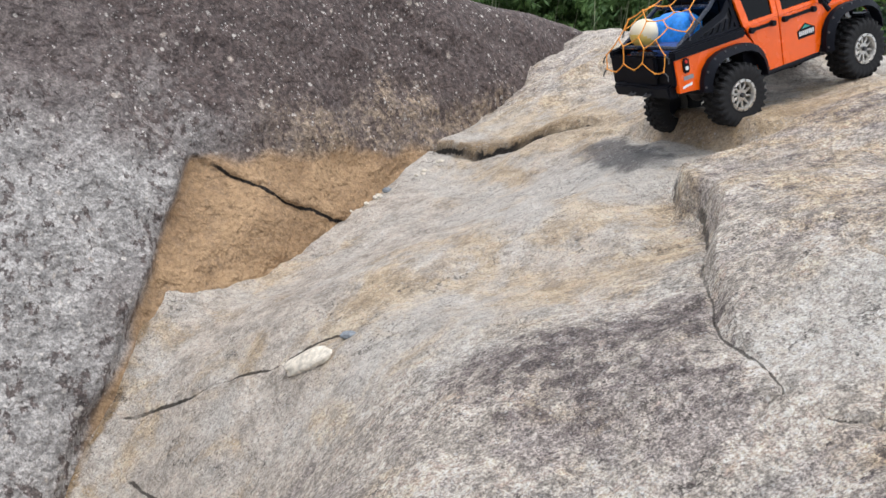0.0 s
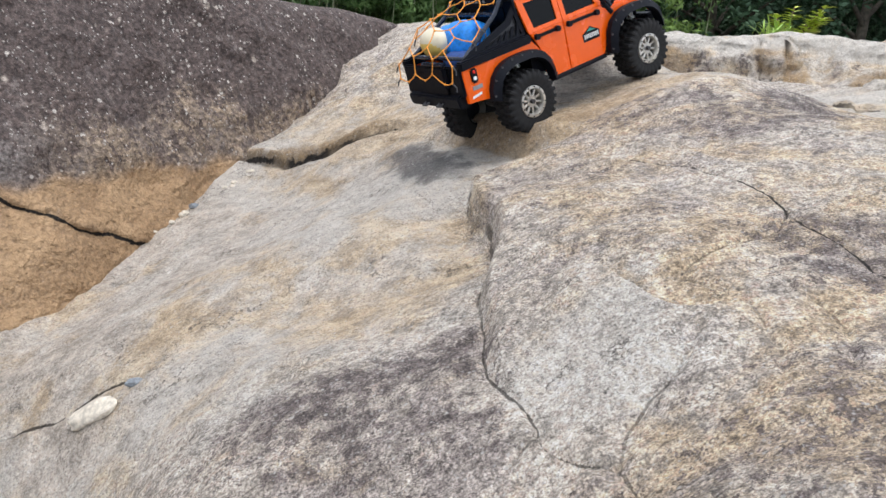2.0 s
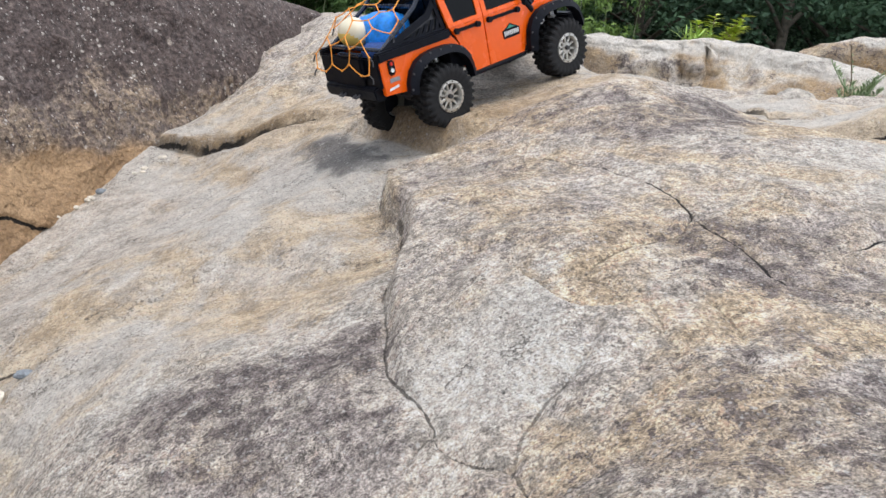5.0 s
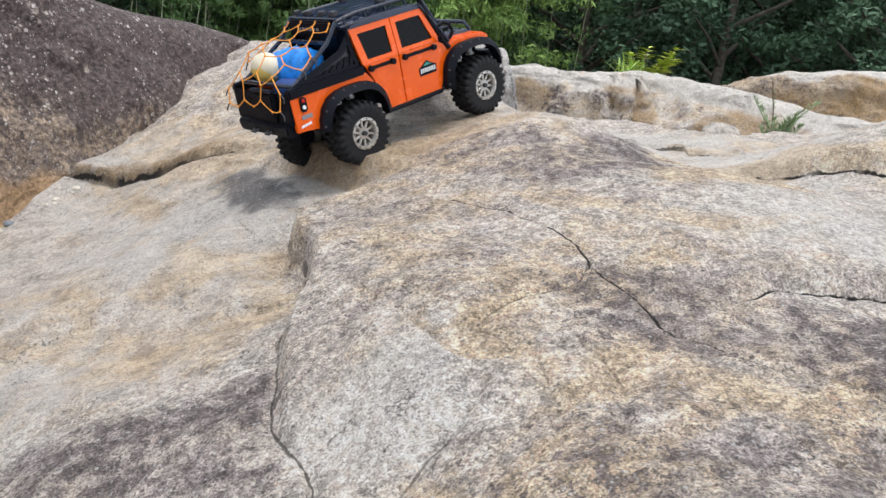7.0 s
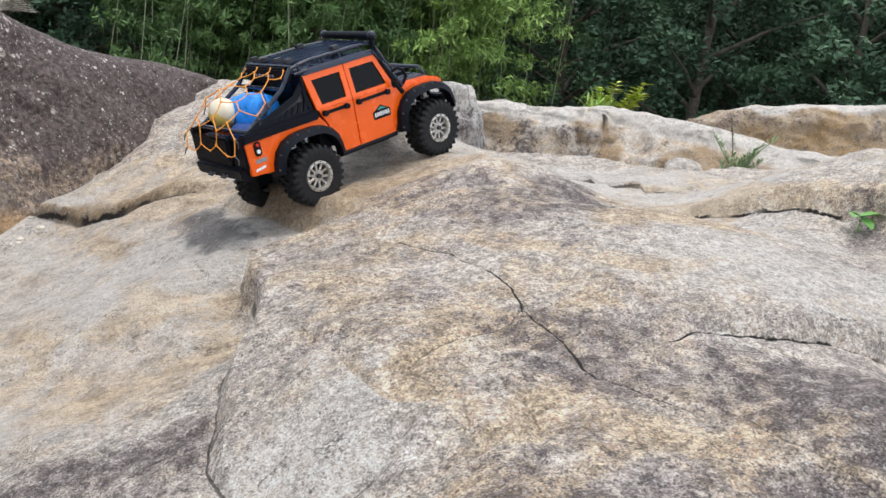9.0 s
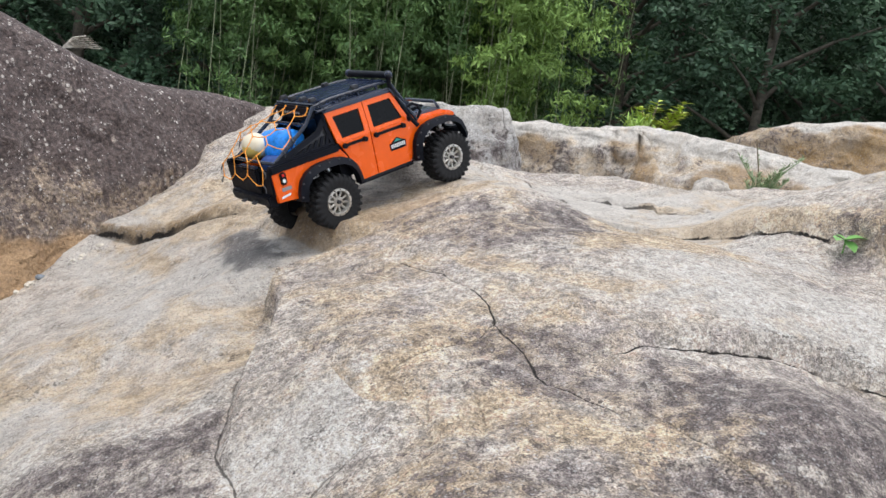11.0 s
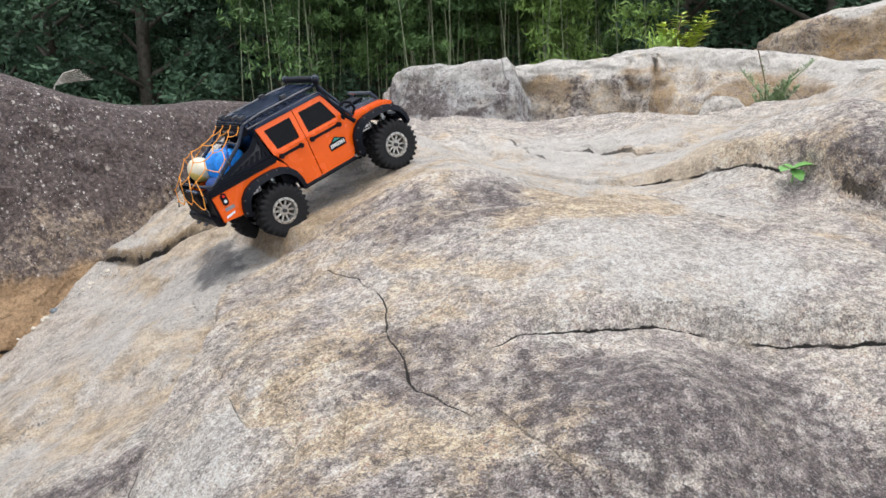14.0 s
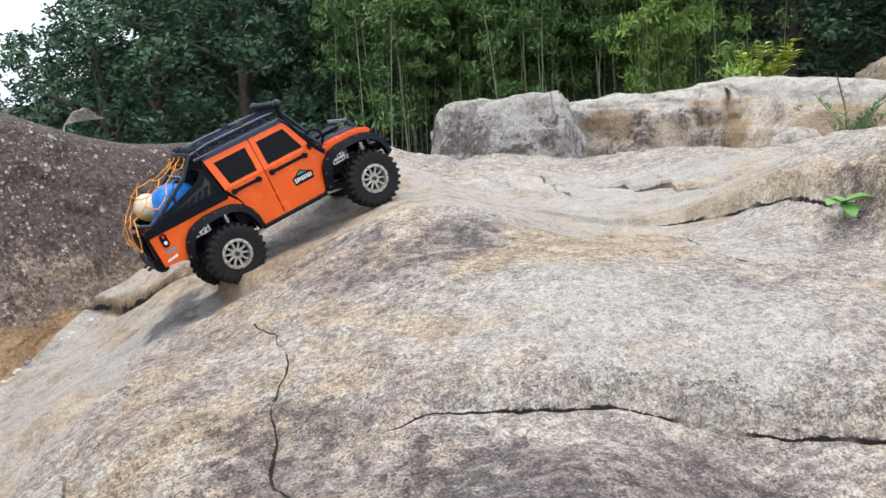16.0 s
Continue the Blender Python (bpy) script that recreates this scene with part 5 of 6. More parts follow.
for y in (-0.054, -0.027, 0.0, 0.027, 0.054):
    bm = bmesh.new()
    box(bm, (0.016, y - 0.006, RZ - 0.002), (0.232, y + 0.006, RZ + 0.003), 0.0015)
    part("slat", bm, ROOF, rack)
for y in (-0.062, -0.024, 0.024, 0.062):
    for x in ((0.022, 0.145) if abs(y) > 0.04 else (0.022,)):
        bm = bmesh.new()
        box(bm, (x - 0.008, y - 0.007, RZ + 0.002), (x + 0.010, y + 0.007, RZ + 0.011), 0.002)
        part("lamp_pod", bm, CHASSIS, rack, "small grey lamp")
bm = bmesh.new()
tube(bm, [(0.238, -0.078, RZ + 0.012), (0.238, 0.078, RZ + 0.012)], 0.0085, 14)
bar = part("light_bar", bm, BLACK, rack, "round black light bar")
for s in (-1, 1):
    bm = bmesh.new()
    bmesh.ops.create_uvsphere(bm, u_segments=14, v_segments=10, radius=0.0105, matrix=Matrix.Translation((0.238, s * 0.082, RZ + 0.012)))
    part("end_cap", bm, RACK, bar)
bm = bmesh.new()
box(bm, (0.2455, -0.070, RZ + 0.008), (0.248, 0.070, RZ + 0.016))
part("lens", bm, LAMP, bar)
bm = bmesh.new()
box(bm, (0.000, -0.070, 0.176), (0.020, 0.070, 0.206), 0.004)
part("rear_light_box", bm, BLACK, rack)
for k in range(6):
    bm = bmesh.new()
    box(bm, (-0.0012, -0.034 + 0.012 * k, 0.188), (-0.0004, -0.027 + 0.012 * k, 0.193))
    part("bar", bm, GREY, rack, soft=False)
bm = bmesh.new()
tube(bm, [(-0.02, -0.080, 0.170), (-0.02, 0.080, 0.170)], 0.004, 8)
part("hoop_bar", bm, RACK, rack)
bm = bmesh.new()
tube(bm, [(-0.125, -0.086, 0.113), (-0.145, -0.060, 0.120), (-0.145, 0.060, 0.120), (-0.125, 0.086, 0.113)], 0.0042, 8)
part("tail_bar", bm, RACK, rack)
for s in (-1, 1):
    bm = bmesh.new()
    tube(bm, [(0.226, s * 0.086, RZ - 0.016), (0.262, s * 0.096, 0.140), (0.286, s * 0.100, 0.104)], 0.0042, 8)
    part("pillar_bar", bm, RACK, rack)
    bm = bmesh.new()
    tube(bm, [(0.262, s * 0.097, 0.140), (0.276, s * 0.104, 0.146), (0.290, s * 0.106, 0.138), (0.296, s * 0.106, 0.122), (0.288, s * 0.101, 0.108)], 0.0038, 8)
    part("mirror_loop", bm, BLACK, rack)
    for x0, x1 in ((-0.066, -0.020), (0.296, 0.330)):
        bm = bmesh.new()
        box(bm, (x0, s * 0.0870, 0.052), (x1, s * 0.0885, 0.070), 0.001)
        plate = part("inner_plate", bm, CHROME, truck, "light metal plate with holes inside the wheel arch")
        for i in range(4):
            for j in range(2):
                bm = bmesh.new()
                disc(bm, (x0 + 0.006 + (x1 - x0 - 0.012) * i / 3, s * 0.0890, 0.0570 + 0.0085 * j), 0.0026, "y", 0.0012, 8)
                part("hole", bm, BLACK, plate, soft=False)
bm = bmesh.new()
tube(bm, [(0.392, -0.060, 0.104), (0.384, -0.058, 0.121), (0.384, 0.058, 0.121), (0.392, 0.060, 0.104)], 0.0045, 8)
part("bonnet_guard", bm, RACK, truck, "black bar across the front of the bonnet")
# snorkel
bm = bmesh.new()
tube(bm, [(0.285, -HALF - 0.001, 0.090), (0.268, -HALF + 0.002, 0.112), (0.238, -0.088, 0.180), (0.232, -0.086, 0.200), (0.232, -0.086, 0.218)], 0.0055, 10)
bmesh.ops.create_uvsphere(bm, u_segments=12, v_segments=8, radius=0.0085, matrix=Matrix.Translation((0.234, -0.086, 0.219)))
part("snorkel", bm, BLACK, truck)

# the body is a little shorter than its axles ask for and stands higher over them
BODY_FIT = Matrix.Translation((0, 0, 0.0104)) @ Matrix.Diagonal((0.9417, 0.9878, 0.9935, 1))
RUNNING_GEAR = ("wheel", "axle", "shock_absorber", "drive_shaft", "suspension_link")


def fit_body(ob):
    if ob.data:
        ob.data.transform(BODY_FIT)
    for child in ob.children:
        fit_body(child)


for ob in truck.children:
    if ob.name.split(".")[0] not in RUNNING_GEAR:
        fit_body(ob)

# the pose on the slope: nose up, leaning a little towards the gully
TRUCK_POSE = Matrix.Translation((0.5555, 2.0214, 1.0104)) @ pose(0, 0, 0, 0, 0, 25.4) @ pose(0, 0, 0, 0, -20.4, 0) @ pose(0, 0, 0, -2.7, 0, 0)
truck.matrix_world = TRUCK_POSE


# ---- load in the bed ----
def in_bed(ob):
    ob.matrix_world = TRUCK_POSE @ BODY_FIT
    return ob


def pillow(bm, at, size, power=2.6, seed=0, turn=(0, 0, 0)):
    """A stuffed rounded box."""
    out = bmesh.ops.create_uvsphere(bm, u_segments=28, v_segments=18, radius=1)
    m = pose(*at, *turn)
    for v in out["verts"]:
        p = v.co
        k = (abs(p.x) ** power + abs(p.y) ** power + abs(p.z) ** power) ** (-1 / power)
        n = 1 + 0.05 * noise.noise(p * 2.2 + Vector((seed, 0, 0)))
        v.co = m @ Vector((p.x * k * size[0] * n, p.y * k * size[1] * n, p.z * k * size[2] * n))
    return bm


bag = in_bed(new("cargo_bag"))
tagged(bag, "bright blue stuffed cargo bag under the net", "bag")
part("bag_body", pillow(bmesh.new(), (-0.048, -0.012, 0.126), (0.044, 0.040, 0.040), 3.2, 1, (0, 20, 10)), BLUE, bag)
bm = bmesh.new()
tube(bm, [(-0.060, -0.058, 0.100), (-0.052, -0.060, 0.150), (-0.030, -0.022, 0.168), (-0.012, 0.014, 0.150)], 0.003, 6)
part("strap", bm, NAVY, bag)
second = in_bed(new("cargo_bag"))
tagged(second, "blue stuffed cargo bag lying behind the cab", "bag")
part("bag_body", pillow(bmesh.new(), (-0.030, 0.048, 0.118), (0.042, 0.036, 0.036), 3.0, 4, (0, 10, -8)), BLUE, second)
roll = in_bed(new("cargo_roll"))
tagged(roll, "dark navy cloth bundle on the bed floor", "bag")
part("roll_body", pillow(bmesh.new(), (-0.092, -0.030, 0.096), (0.030, 0.040, 0.022), 2.6, 7, (0, 8, 0)), NAVY, roll)
doll = in_bed(new("toy_doll", bpy.data.meshes.new("toy_doll")))
tagged(doll, "plain rounded cream toy with a yellow lower end", "toy")
bm = bmesh.new()
bmesh.ops.create_uvsphere(bm, u_segments=28, v_segments=18, radius=0.030, matrix=Matrix.Translation((-0.098, 0.034, 0.136)) @ Matrix.Diagonal((1, 1.2, 1.0, 1)))
bm.to_mesh(doll.data)
bm.free()
smooth(doll.data)
doll.data.materials.append(CREAM)
doll.data.materials.append(YELLOW)
for f in doll.data.polygons:
    f.material_index = 1 if f.center.x + 1.1 * f.center.z < 0.030 else 0
spare = in_bed(new("winch_box"))
tagged(spare, "black gear box strapped on the tailgate", "box")
part("box_body", box(bmesh.new(), (-0.163, -0.060, 0.060), (-0.152, 0.010, 0.108), 0.004), BLACK, spare)
part("box_lid", box(bmesh.new(), (-0.164, -0.062, 0.1085), (-0.150, 0.012, 0.114), 0.002), RACK, spare)

# net: a honeycomb of elastic cords laid from the roof bar over the load to the tailgate
net = in_bed(new("cargo_net"))
tagged(net, "orange elastic cargo net stretched over the bed", "net")


def net_point(a, b):
    """a: metres along the net from the roof bar to the tailgate; b: metres across, from the middle."""
    side = max(0.0, abs(b) - 0.055) / 0.045
    if a < 0.168:
        f = max(0.0, a) / 0.168
        x = 0.004 - 0.146 * f
        z = 0.205 - 0.064 * f - 0.004 * math.sin(math.pi * f) - 0.030 * min(1.3, side) ** 1.4 * f ** 0.5
        z += 0.028 * math.exp(-((x + 0.098) / 0.04) ** 2 - ((b - 0.034) / 0.05) ** 2)
    else:
        f = a - 0.168
        x, z = -0.142 - 0.026 * min(1, f / 0.03) ** 0.7 + 0.06 * max(0, f - 0.05), 0.141 - 0.9 * f - 0.020 * side
    return Vector((x, max(-0.1025, min(0.1025, b * (0.78 + 0.26 * min(1, a / 0.10)))), z))


CELL = 0.034
cords = set()
for row in range(-1, 7):
    for col in range(-3, 4):
        # one honeycomb cell
        ca, cb = 1.5 * CELL * row, math.sqrt(3) * CELL * (col + 0.5 * (row % 2))
        ring = [(round(ca + CELL * math.cos(radians(60 * k)), 4), round(cb + CELL * math.sin(radians(60 * k)), 4)) for k in range(6)]
        if max(p[0] for p in ring) > 0.28 or max(abs(p[1]) for p in ring) > 0.108:
            continue
        for p, q in zip(ring, ring[1:] + ring[:1]):
            if p[0] > 0.004 or q[0] > 0.004:
                cords.add(tuple(sorted((p, q))))


def knot_at(p):
    a = min(max(p[0], 0.0), 0.255)
    j = 0.006
    return net_point(a + j * noise.noise((p[0] * 40, p[1] * 40, 2.0)), p[1] + j * noise.noise((p[0] * 40, p[1] * 40, 9.0)))


for p, q in sorted(cords):
    a, b = knot_at(p), knot_at(q)
    part("cord", tube(bmesh.new(), [a, (a + b) / 2 - Vector((0, 0, 0.0015)), b], 0.0012, 6), CORD, net)
for p in sorted({e for c in cords for e in c}):
    a = knot_at(p)
    bm = bmesh.new()
    bmesh.ops.create_icosphere(bm, subdivisions=1, radius=0.0026, matrix=Matrix.Translation(a))
    part("knot", bm, CORD, net)
    if abs(p[1]) > 0.085 and p[0] > 0.05:
        s = 1 if p[1] > 0 else -1
        bm = bmesh.new()
        tube(bm, [a, (a.x, s * 0.1015, a.z - 0.008), (a.x - 0.003, s * 0.103, a.z - 0.016)], 0.0014, 6)
        part("hook", bm, CHASSIS, net)


# ---- loose stones ----
def stone(name, label, at, size, seed, mat, turn=0.0):
    ob = new(name, bpy.data.meshes.new(name))
    bm = bmesh.new()
    bmesh.ops.create_icosphere(bm, subdivisions=4, radius=1)
    for v in bm.verts:
        p = v.co.copy()
        k = 1 + 0.22 * noise.noise(p * 1.1 + Vector((seed, 0, 0))) + 0.10 * noise.noise(p * 2.7 + Vector((0, seed, 0))) + 0.03 * noise.noise(p * 7)
        v.co = Vector((p.x * k * size[0], p.y * k * size[1], p.z * k * size[2]))
    bm.to_mesh(ob.data)
    bm.free()
    smooth(ob.data)
    ob.data.materials.append(mat)
    stain(ob)
    ob.matrix_world = pose(*at, 0, 0, turn)
    return tagged(ob, label, "stone")


SHELL = plain("pale_stone", (0.62, 0.56, 0.47), 0.8, 0, 0.01, 0.25, 0.4)
SLATE = plain("blue_grey_stone", (0.20, 0.22, 0.24), 0.7, 0, 0.006, 0.3, 0.4)
s0 = stone("pale_stone", "flat cream-coloured stone lying on the slab", (-0.168, 1.562, ground_z(-0.168, 1.562) + 0.008), (0.054, 0.022, 0.013), 3.0, SHELL, -22)
lie = Vector((ground_z(-0.215, 1.575) - ground_z(-0.135, 1.575), ground_z(-0.175, 1.555) - ground_z(-0.175, 1.595), 0.08))
lie.y *= 2
s0.matrix_world = Matrix.Translation(s0.matrix_world.translation) @ Vector((0, 0, 1)).rotation_difference(lie).to_matrix().to_4x4() @ s0.matrix_world.to_3x3().to_4x4()
stone("pebble", "small blue-grey pebble lying on the slab", (-0.104, 1.561, ground_z(-0.104, 1.561) + 0.003), (0.015, 0.009, 0.007), 5.0, SLATE, 10)
stone("boulder_fragment", "small pale rock fragment at the foot of a boulder", (2.43, 3.30, ground_z(2.43, 3.30) + 0.03), (0.085, 0.08, 0.065), 9.0, ROCK_FAR, 20)
stone("boulder_fragment", "small pale rock fragment beside the weeds", (2.33, 3.20, ground_z(2.33, 3.20) + 0.02), (0.05, 0.05, 0.045), 12.0, ROCK_FAR, 60)
for i in range(16):
    # loose bits caught along the foot of the wall
    x = -0.12 + 0.030 * i * (0.6 + 0.5 * random.random()) - 0.1
    y = 2.074 + 0.904 * x + 0.733 * 0.70 + 0.02 * random.random()
    r = 0.004 + 0.006 * random.random()
    stone("pebble", "small grey pebble caught at the foot of the rock wall", (x + 0.03, y - 0.02, ground_z(x + 0.03, y - 0.02) + r * 0.4), (r * 1.3, r, r * 0.8), 20.0 + i, SLATE if i % 5 == 0 else SHELL, 40 * i)["group"] = "pebbles at the wall"


# ---- plants ----
def blade(bm, base, way, length, width, droop=0.4, seg=4):
    """A leaf blade: a strip that widens, narrows and bends down, with a raised midrib fold."""
    way = Vector(way).normalized()
    across = way.cross(Vector((0, 0, 1)))
    across = across.normalized() if across.length > 0.01 else Vector((1, 0, 0))
    up = across.cross(way)
    rows = []
    for i in range(seg + 1):
        f = i / seg
        w = width * (math.sin(math.pi * (0.06 + 0.92 * f)) ** 0.8)
        c = Vector(base) + way * length * f - Vector((0, 0, 1)) * droop * length * f * f
        rows.append((bm.verts.new(c - across * w + up * w * 0.3), bm.verts.new(c), bm.verts.new(c + across * w + up * w * 0.3)))
    for a, b in zip(rows[:-1], rows[1:]):
        for k in (0, 1):
            bm.faces.new((a[k], a[k + 1], b[k + 1], b[k]))
    return bm


GREEN = plain("seedling_green", (0.16, 0.36, 0.09), 0.45, 0, 0.01, 0.25, 0.2)
WEED = plain("weed_green", (0.22, 0.30, 0.15), 0.6, 0, 0.02, 0.3)
GRASS = plain("grass_green", (0.28, 0.42, 0.08), 0.55, 0, 0.05, 0.3)
SHRUB = plain("shrub_yellow_green", (0.50, 0.60, 0.09), 0.55, 0, 0.05, 0.3)
PLUME = plain("dry_plume", (0.56, 0.52, 0.45), 0.9, 0, 0.01, 0.25)
STALK = plain("brown_stalk", (0.14, 0.10, 0.06), 0.8, 0, 0.02, 0.3)

seedling = tagged(new("seedling"), "small bright green seedling with broad leaves in a rock crevice", "plant")
sx, sy = 1.735, 1.655
sz = ground_z(sx, sy) - 0.004
part("stem", tube(bmesh.new(), [(sx, sy, sz - 0.03), (sx + 0.003, sy - 0.005, sz + 0.02), (sx - 0.002, sy - 0.012, sz + 0.04)], 0.002, 6), GREEN, seedling)
for ang, lng, lift in ((205, 0.046, 0.25), (335, 0.052, 0.45), (270, 0.038, -0.35), (130, 0.030, 0.6)):
    t = radians(ang)
    part("leaf", blade(bmesh.new(), (sx - 0.001, sy - 0.010, sz + 0.036), (math.cos(t), math.sin(t), lift), lng, lng * 0.43, 0.22, 6), GREEN, seedling)


def weed(x, y, z, tall, lean, seed, leafy=True):
    rng = random.Random(seed)
    w = tagged(new("weed"), "thin upright green weed with small leaves among the rocks", "plant", "weeds by the boulder")
    tip = Vector((x + lean * tall, y, z + tall))
    mid = Vector((x + lean * tall * 0.3, y, z + tall * 0.5))
    part("stalk", tube(bmesh.new(), [(x, y, z - 0.05), mid, tip], 0.0024, 5), STALK if not leafy else WEED, w)
    bm = bmesh.new()
    for i in range(int(tall * (800 if leafy else 130))):
        f = 0.02 + 0.98 * rng.random() ** (1.5 if leafy else 1.0)
        p = Vector((x, y, z)).lerp(tip, f) - Vector((lean * tall * 0.25 * math.sin(math.pi * f), 0, 0))
        t = rng.random() * 6.283
        size = (0.050 if leafy else 0.022) * (1.1 - 0.6 * f) * (0.5 + rng.random())
        blade(bm, p, (math.cos(t), math.sin(t), 0.9 + 0.5 * rng.random()), size, 0.0028, 0.25, 2)
    part("foliage", bm, WEED, w, soft=False)
    return w


for i, (dx, dy, tall, lean, leafy) in enumerate(((-0.01, 0.0, 0.17, -0.65, True), (0.0, 0.01, 0.25, -0.2, False), (0.02, 0.0, 0.10, 0.2, True), (0.02, 0.02, 0.20, 0.9, True), (0.0, -0.02, 0.11, -0.3, True),
                                                 (0.03, -0.01, 0.13, 0.5, True), (-0.03, 0.01, 0.08, -0.5, True), (0.05, 0.0, 0.10, 0.8, True), (0.06, 0.02, 0.14, 0.3, True))):
    weed(2.52 + dx, 3.10 + dy, ground_z(2.52 + dx, 3.10 + dy), tall, lean, 40 + i, leafy)


def tuft(name, label, at, blades, length, width, mat, spread, seed, droop=0.35):
    rng = random.Random(seed)
    g = tagged(new(name), label, "grass" if "grass" in name else "shrub")
    for i in range(blades):
        t = rng.random() * 6.283
        s = spread * (0.3 + rng.random())
        base = Vector(at) + Vector((rng.gauss(0, 0.05), rng.gauss(0, 0.04), -0.03))
        part("blade" if "grass" in name else "leaf", blade(bmesh.new(), base, (math.cos(t) * s, math.sin(t) * s, 1), length * (0.5 + 0.7 * rng.random()), width, droop, 4), mat, g, soft=False)
    return g


tuft("grass_tuft", "tuft of bright green grass on top of a boulder", GRASS_AT, 44, 0.20, 0.0055, GRASS, 0.95, 5)
bush = tagged(new("shrub"), "small yellow-green shrub growing behind the boulder", "shrub")
rng = random.Random(8)
for i in range(14):
    t = rng.random() * 6.283
    a = Vector(SHRUB_AT) + Vector((0, 0, -0.1))
    b = a + Vector((math.cos(t) * 0.13 + 0.08, math.sin(t) * 0.1, 0.15 + 0.14 * rng.random()))
    part("twig", tube(bmesh.new(), [a, a.lerp(b, 0.5) + Vector((0, 0, 0.03)), b], 0.004, 5), STALK, bush)
    bm = bmesh.new()
    for k in range(40):
        f = 0.25 + 0.75 * rng.random()
        p = a.lerp(b, f)
        u = rng.random() * 6.283
        blade(bm, p, (math.cos(u), math.sin(u), 0.4), 0.045 + 0.035 * rng.random(), 0.013, 0.2, 3)
    part("foliage", bm, SHRUB, bush)

plume = tagged(new("reed_plume"), "dry pale grass plume nodding over the rock wall", "grass")
px, py, pz = TUFT_AT
for i in range(7):
    # stems bend over together, the plume brushes out along their upper half
    reach, rise = 0.075 + 0.008 * i, 0.050 - 0.006 * i
    stem = [(px - 0.02 - 0.004 * i, py, pz - 0.12), (px, py, pz), (px + 0.45 * reach, py, pz + 0.8 * rise), (px + reach, py, pz + rise)]
    part("stem", tube(bmesh.new(), stem, 0.002, 5), PLUME, plume)
    bm = bmesh.new()
    for k in range(50):
        f = 0.2 + 0.8 * k / 50
        u = min(1, 2 * f)
        p = Vector(stem[1]).lerp(Vector(stem[2]), u).lerp(Vector(stem[2]).lerp(Vector(stem[3]), max(0, 2 * f - 1)), f)
        blade(bm, p, (1, rng.gauss(0, 0.25), 0.25 + rng.gauss(0, 0.12)), 0.022, 0.002, 0.3, 2)
    part("plume", bm, PLUME, plume)


# ---- trees ----
def leaf_cloud(name, centres, radii, per, size, rng, flat=0.6, slim=0.4):
    """Many small leaves in clumps, one mesh."""
    n = len(centres) * per
    c = np.repeat(centres, per, 0)
    r = np.repeat(radii, per)[:, None]
    d = rng.normal(size=(n, 3))
    d /= np.linalg.norm(d, axis=1)[:, None]
    p = c + d * r * (0.35 + 0.75 * rng.random((n, 1)) ** 0.7) * np.array([1, 1, 0.7])
    a = rng.normal(size=(n, 3))
    a[:, 2] *= flat
    a /= np.linalg.norm(a, axis=1)[:, None]
    b = np.cross(a, rng.normal(size=(n, 3)))
    b /= np.linalg.norm(b, axis=1)[:, None]
    s = size * (0.6 + 0.8 * rng.random((n, 1)))
    v = np.stack([p - a * s, p - b * s * slim, p + a * s, p + b * s * slim], 1).reshape(-1, 3)
    return quick_mesh(name, v, np.arange(4 * n).reshape(-1, 4))


def tube_mesh(name, lines, sides=6):
    """Tapered round limbs: each a list of (point, radius)."""
    vs, qs = [], []
    for line in lines:
        base = len(vs)
        for i, (p, r) in enumerate(line):
            q = Vector(line[min(i + 1, len(line) - 1)][0]) - Vector(line[max(i - 1, 0)][0])
            q.normalize()
            u = q.orthogonal().normalized()
            w = q.cross(u)
            for k in range(sides):
                t = 2 * math.pi * k / sides
                vs.append(Vector(p) + (u * math.cos(t) + w * math.sin(t)) * r)
        for i in range(len(line) - 1):
            for k in range(sides):
                k2 = (k + 1) % sides
                qs.append((base + i * sides + k, base + i * sides + k2, base + (i + 1) * sides + k2, base + (i + 1) * sides + k))
    me = quick_mesh(name, [tuple(v) for v in vs], qs)
    smooth(me)
    return me


def broadleaf(tall, wide, seed, clumps=10, leaves=72, size=0.074):
    """A broadleaf tree: trunk, limbs that fork outwards and leaf clumps round their ends."""
    rng = np.random.default_rng(seed)
    tree = new("tree")
    lines, tips = [[((0, 0, 0), 0.20), ((0.12, 0, tall * 0.35), 0.15), ((0.0, 0.1, tall * 0.7), 0.09), ((0.1, 0.1, tall * 0.95), 0.03)]], []
    for i in range(20):
        h = tall * (0.22 + 0.72 * i / 20)
        t = i * 2.4 + rng.random()
        reach = wide * (0.55 + 0.55 * rng.random()) * (1.05 - 0.75 * max(0, h / tall - 0.5))
        e = (math.cos(t) * reach, math.sin(t) * reach, h + reach * 0.3)
        lines.append([((0, 0, h * 0.92), 0.06), ((e[0] * 0.5, e[1] * 0.5, h + reach * 0.08), 0.04), (e, 0.012)])
        tips.append(e)
    centres, radii = [], []
    for e in tips + [(0, 0, tall * 0.97), (0, 0, tall * 0.88)]:
        for j in range(clumps):
            f = 0.5 + 0.6 * rng.random()
            centres.append((e[0] * f + rng.normal() * 0.38, e[1] * f + rng.normal() * 0.38, e[2] + rng.normal() * 0.34))
            radii.append(0.22 + 0.26 * rng.random())
    wood = new("trunk", tube_mesh("trunk", lines))
    crown = new("crown", leaf_cloud("crown", np.array(centres), np.array(radii), leaves, size, rng))
    wood.data.materials.append(BARK)
    crown.data.materials.append(LEAF_DARK)
    wood.parent = crown.parent = tree
    return tagged(tree, "dense dark green broadleaf tree behind the rocks", "tree", "trees of the wood")


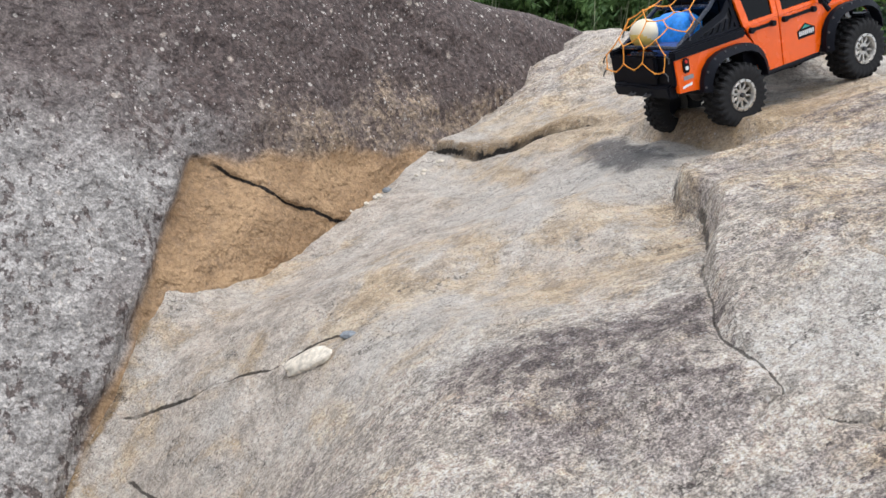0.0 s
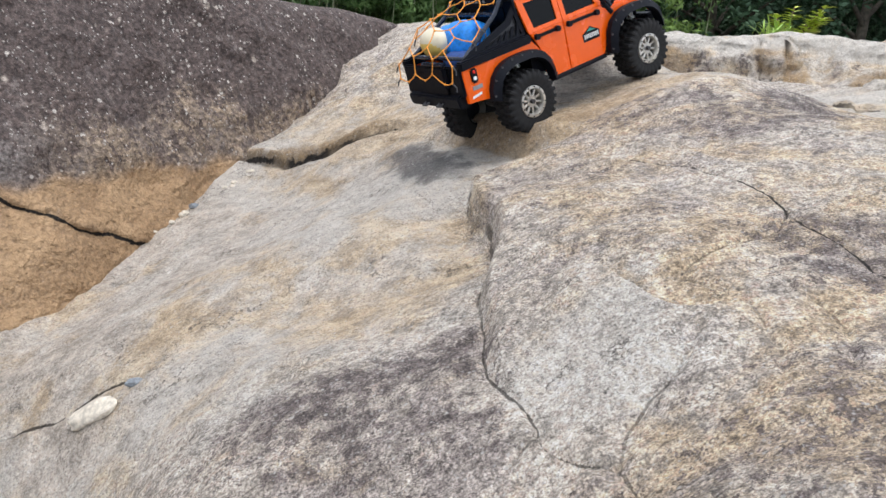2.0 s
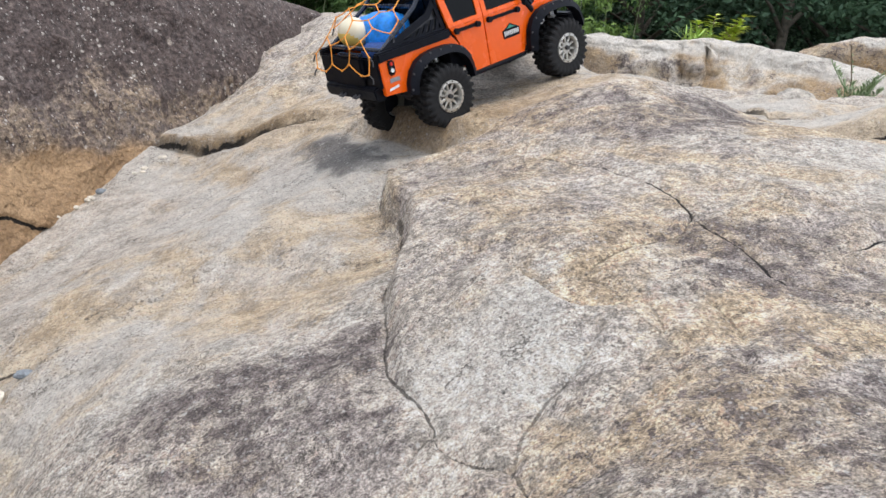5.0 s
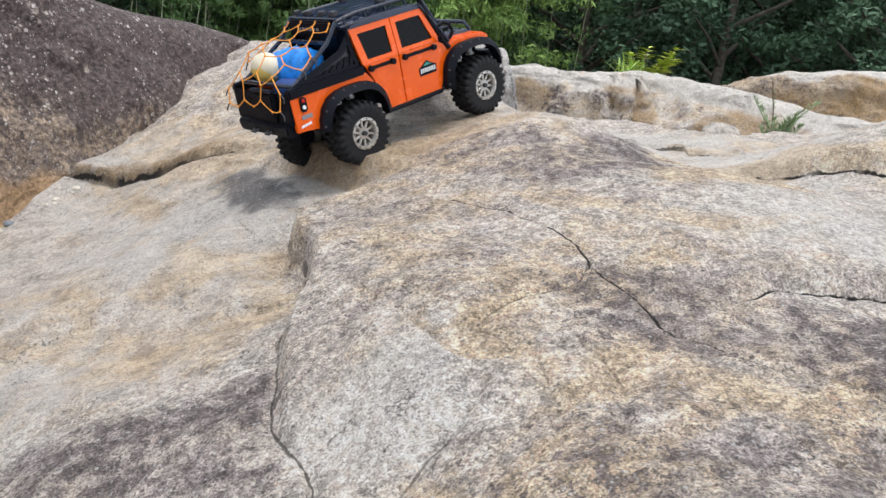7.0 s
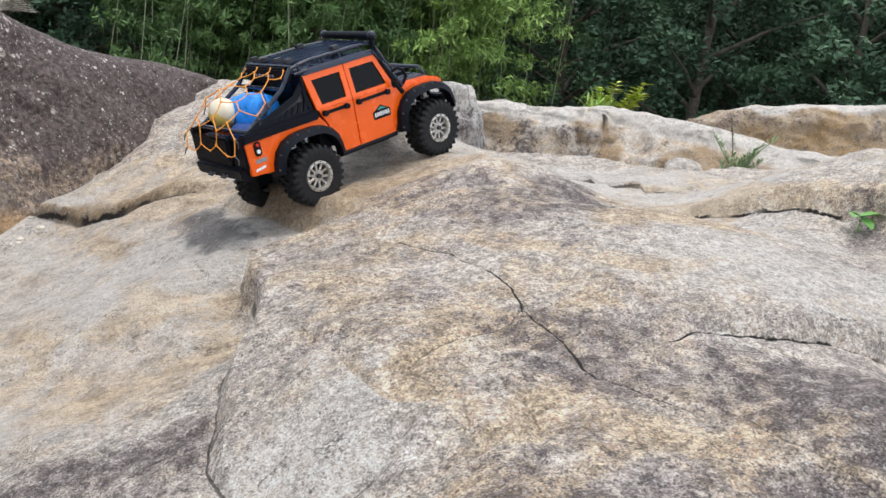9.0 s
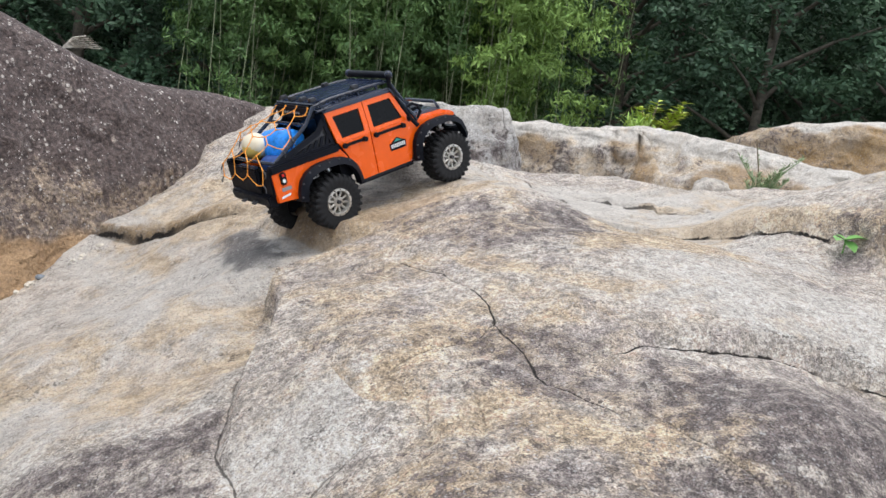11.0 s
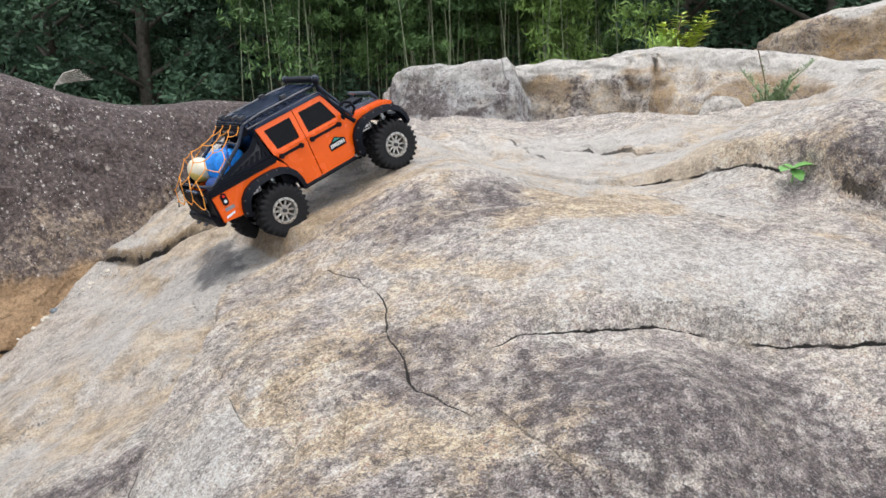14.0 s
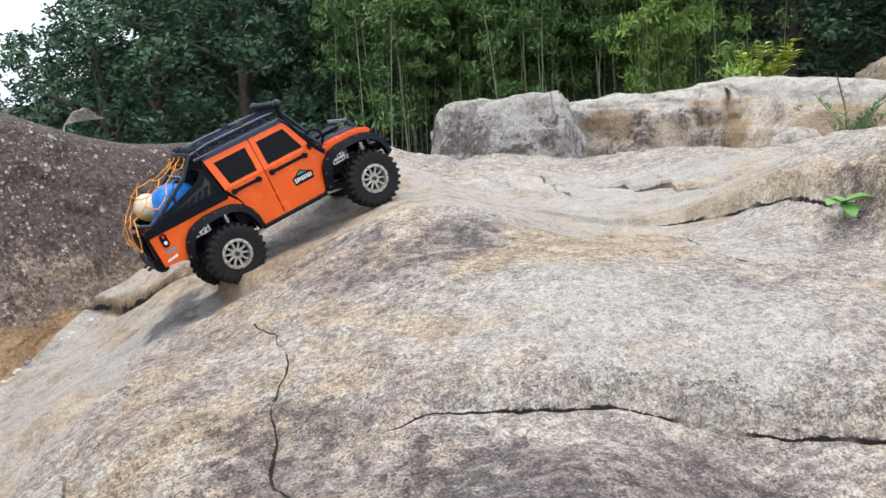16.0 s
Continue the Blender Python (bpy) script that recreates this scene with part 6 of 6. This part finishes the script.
def bamboo(tall, seed, culms=11, leaf=None):
    """A clump of bamboo: each culm a part, with drooping leaf sprays round its upper half."""
    rng = np.random.default_rng(seed)
    plant = new("bamboo_clump")
    centres, radii = [], []
    for i in range(culms):
        bx, by = rng.normal() * 0.7, rng.normal() * 0.7
        lx, ly = rng.normal() * 0.55, rng.normal() * 0.4
        h = tall * (0.75 + 0.35 * rng.random())
        r = 0.010 + 0.009 * rng.random()
        stem = new("culm", tube_mesh("culm", [[((bx + lx * f * f, by + ly * f * f, h * f), r * (1 - 0.75 * f)) for f in (0, 0.2, 0.4, 0.6, 0.8, 1.0)]], 5))
        stem.data.materials.append(CULM)
        stem.parent = plant
        for j in range(26):
            f = 0.56 + 0.50 * rng.random() ** 0.75
            centres.append((bx + lx * f * f + rng.normal() * 0.32, by + ly * f * f + rng.normal() * 0.32, h * f))
            radii.append(0.12 + 0.2 * rng.random())
    crown = new("leaves", leaf_cloud("leaves", np.array(centres), np.array(radii), 46, 0.070, rng, 1.4, 0.24))
    crown.data.materials.append(leaf or LEAF_BAMBOO)
    crown.parent = plant
    return tagged(plant, "tall green bamboo with slender pale culms", "bamboo", "bamboo grove")


kinds = [broadleaf(9.5, 2.3, 100), broadleaf(8.8, 2.6, 101), broadleaf(10.2, 2.1, 102)]
spots = []
for i in range(34):
    deg = -40 + 2.75 * i
    row = i % 3
    if 3 < deg < 21 and row != 2:
        continue
    low = 5.0 if deg < -22 else 4.5 if deg < -17 else 2.9 if deg < -14 else 0.0
    spots.append((deg, 19.5 + 2.6 * row + random.random(), -3.6 - low + 0.5 * random.random()))
for i, (deg, dist, z) in enumerate(spots):
    m = pose(0.5 + dist * math.sin(radians(deg)), dist * math.cos(radians(deg)), z, 0, 0, 137 * i)
    k = kinds[i % 3]
    if i < 3:
        k.matrix_world = m
    else:
        copy_thing(k, pose(*m.translation, 0, 0, 137 * i))
stands = [bamboo(8.8, 300), bamboo(8.2, 301), bamboo(9.4, 302), bamboo(8.6, 303, 9, LEAF_BRIGHT)]
for i in range(17):
    deg = 0.5 + 1.30 * i + random.random() * 0.5
    dist = 17.0 + 1.5 * (i % 3) + random.random()
    m = pose(0.5 + dist * math.sin(radians(deg)), dist * math.cos(radians(deg)), -3.6, 0, 0, 100 * i)
    if i < 4:
        stands[i].matrix_world = m if i < 3 else pose(0.5 + 16.6 * math.sin(radians(19.0)), 16.6 * math.cos(radians(19.0)), -3.6, 0, 0, 40)
    elif i in (13, 15):
        copy_thing(stands[3], m)
    else:
        copy_thing(stands[i % 3], m)


# wooded slope far behind the grove
hx = np.radians(np.linspace(-60, 75, 136))
hz = np.linspace(0, 1, 40)
HA, HV = np.meshgrid(hx, hz)
height = np.interp(np.degrees(HA), [-60, -19, -14, -8, 0, 40, 75], [0.3, 0.6, 3.0, 11.0, 14.0, 15.0, 14.0])
HD = 27.0 + 6.0 * HV ** 1.2 + 0.9 * fbm(3 * HA * 9, HV * 9, 0 * HA, 1.3, 4, 95)
HX, HY, HZ = 0.5 + HD * np.sin(HA), HD * np.cos(HA), -4.5 + (height + 4.5) * HV + 0.7 * fbm(HA * 27, HV * 6, 0 * HA, 1.2, 4, 96) * HV
hill = new("backdrop", grid_mesh("backdrop", np.stack([HX, HY, HZ], -1)))
smooth(hill.data)
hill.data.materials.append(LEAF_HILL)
tagged(hill, "dark wooded slope far behind the trees", "woods", "", "structure")
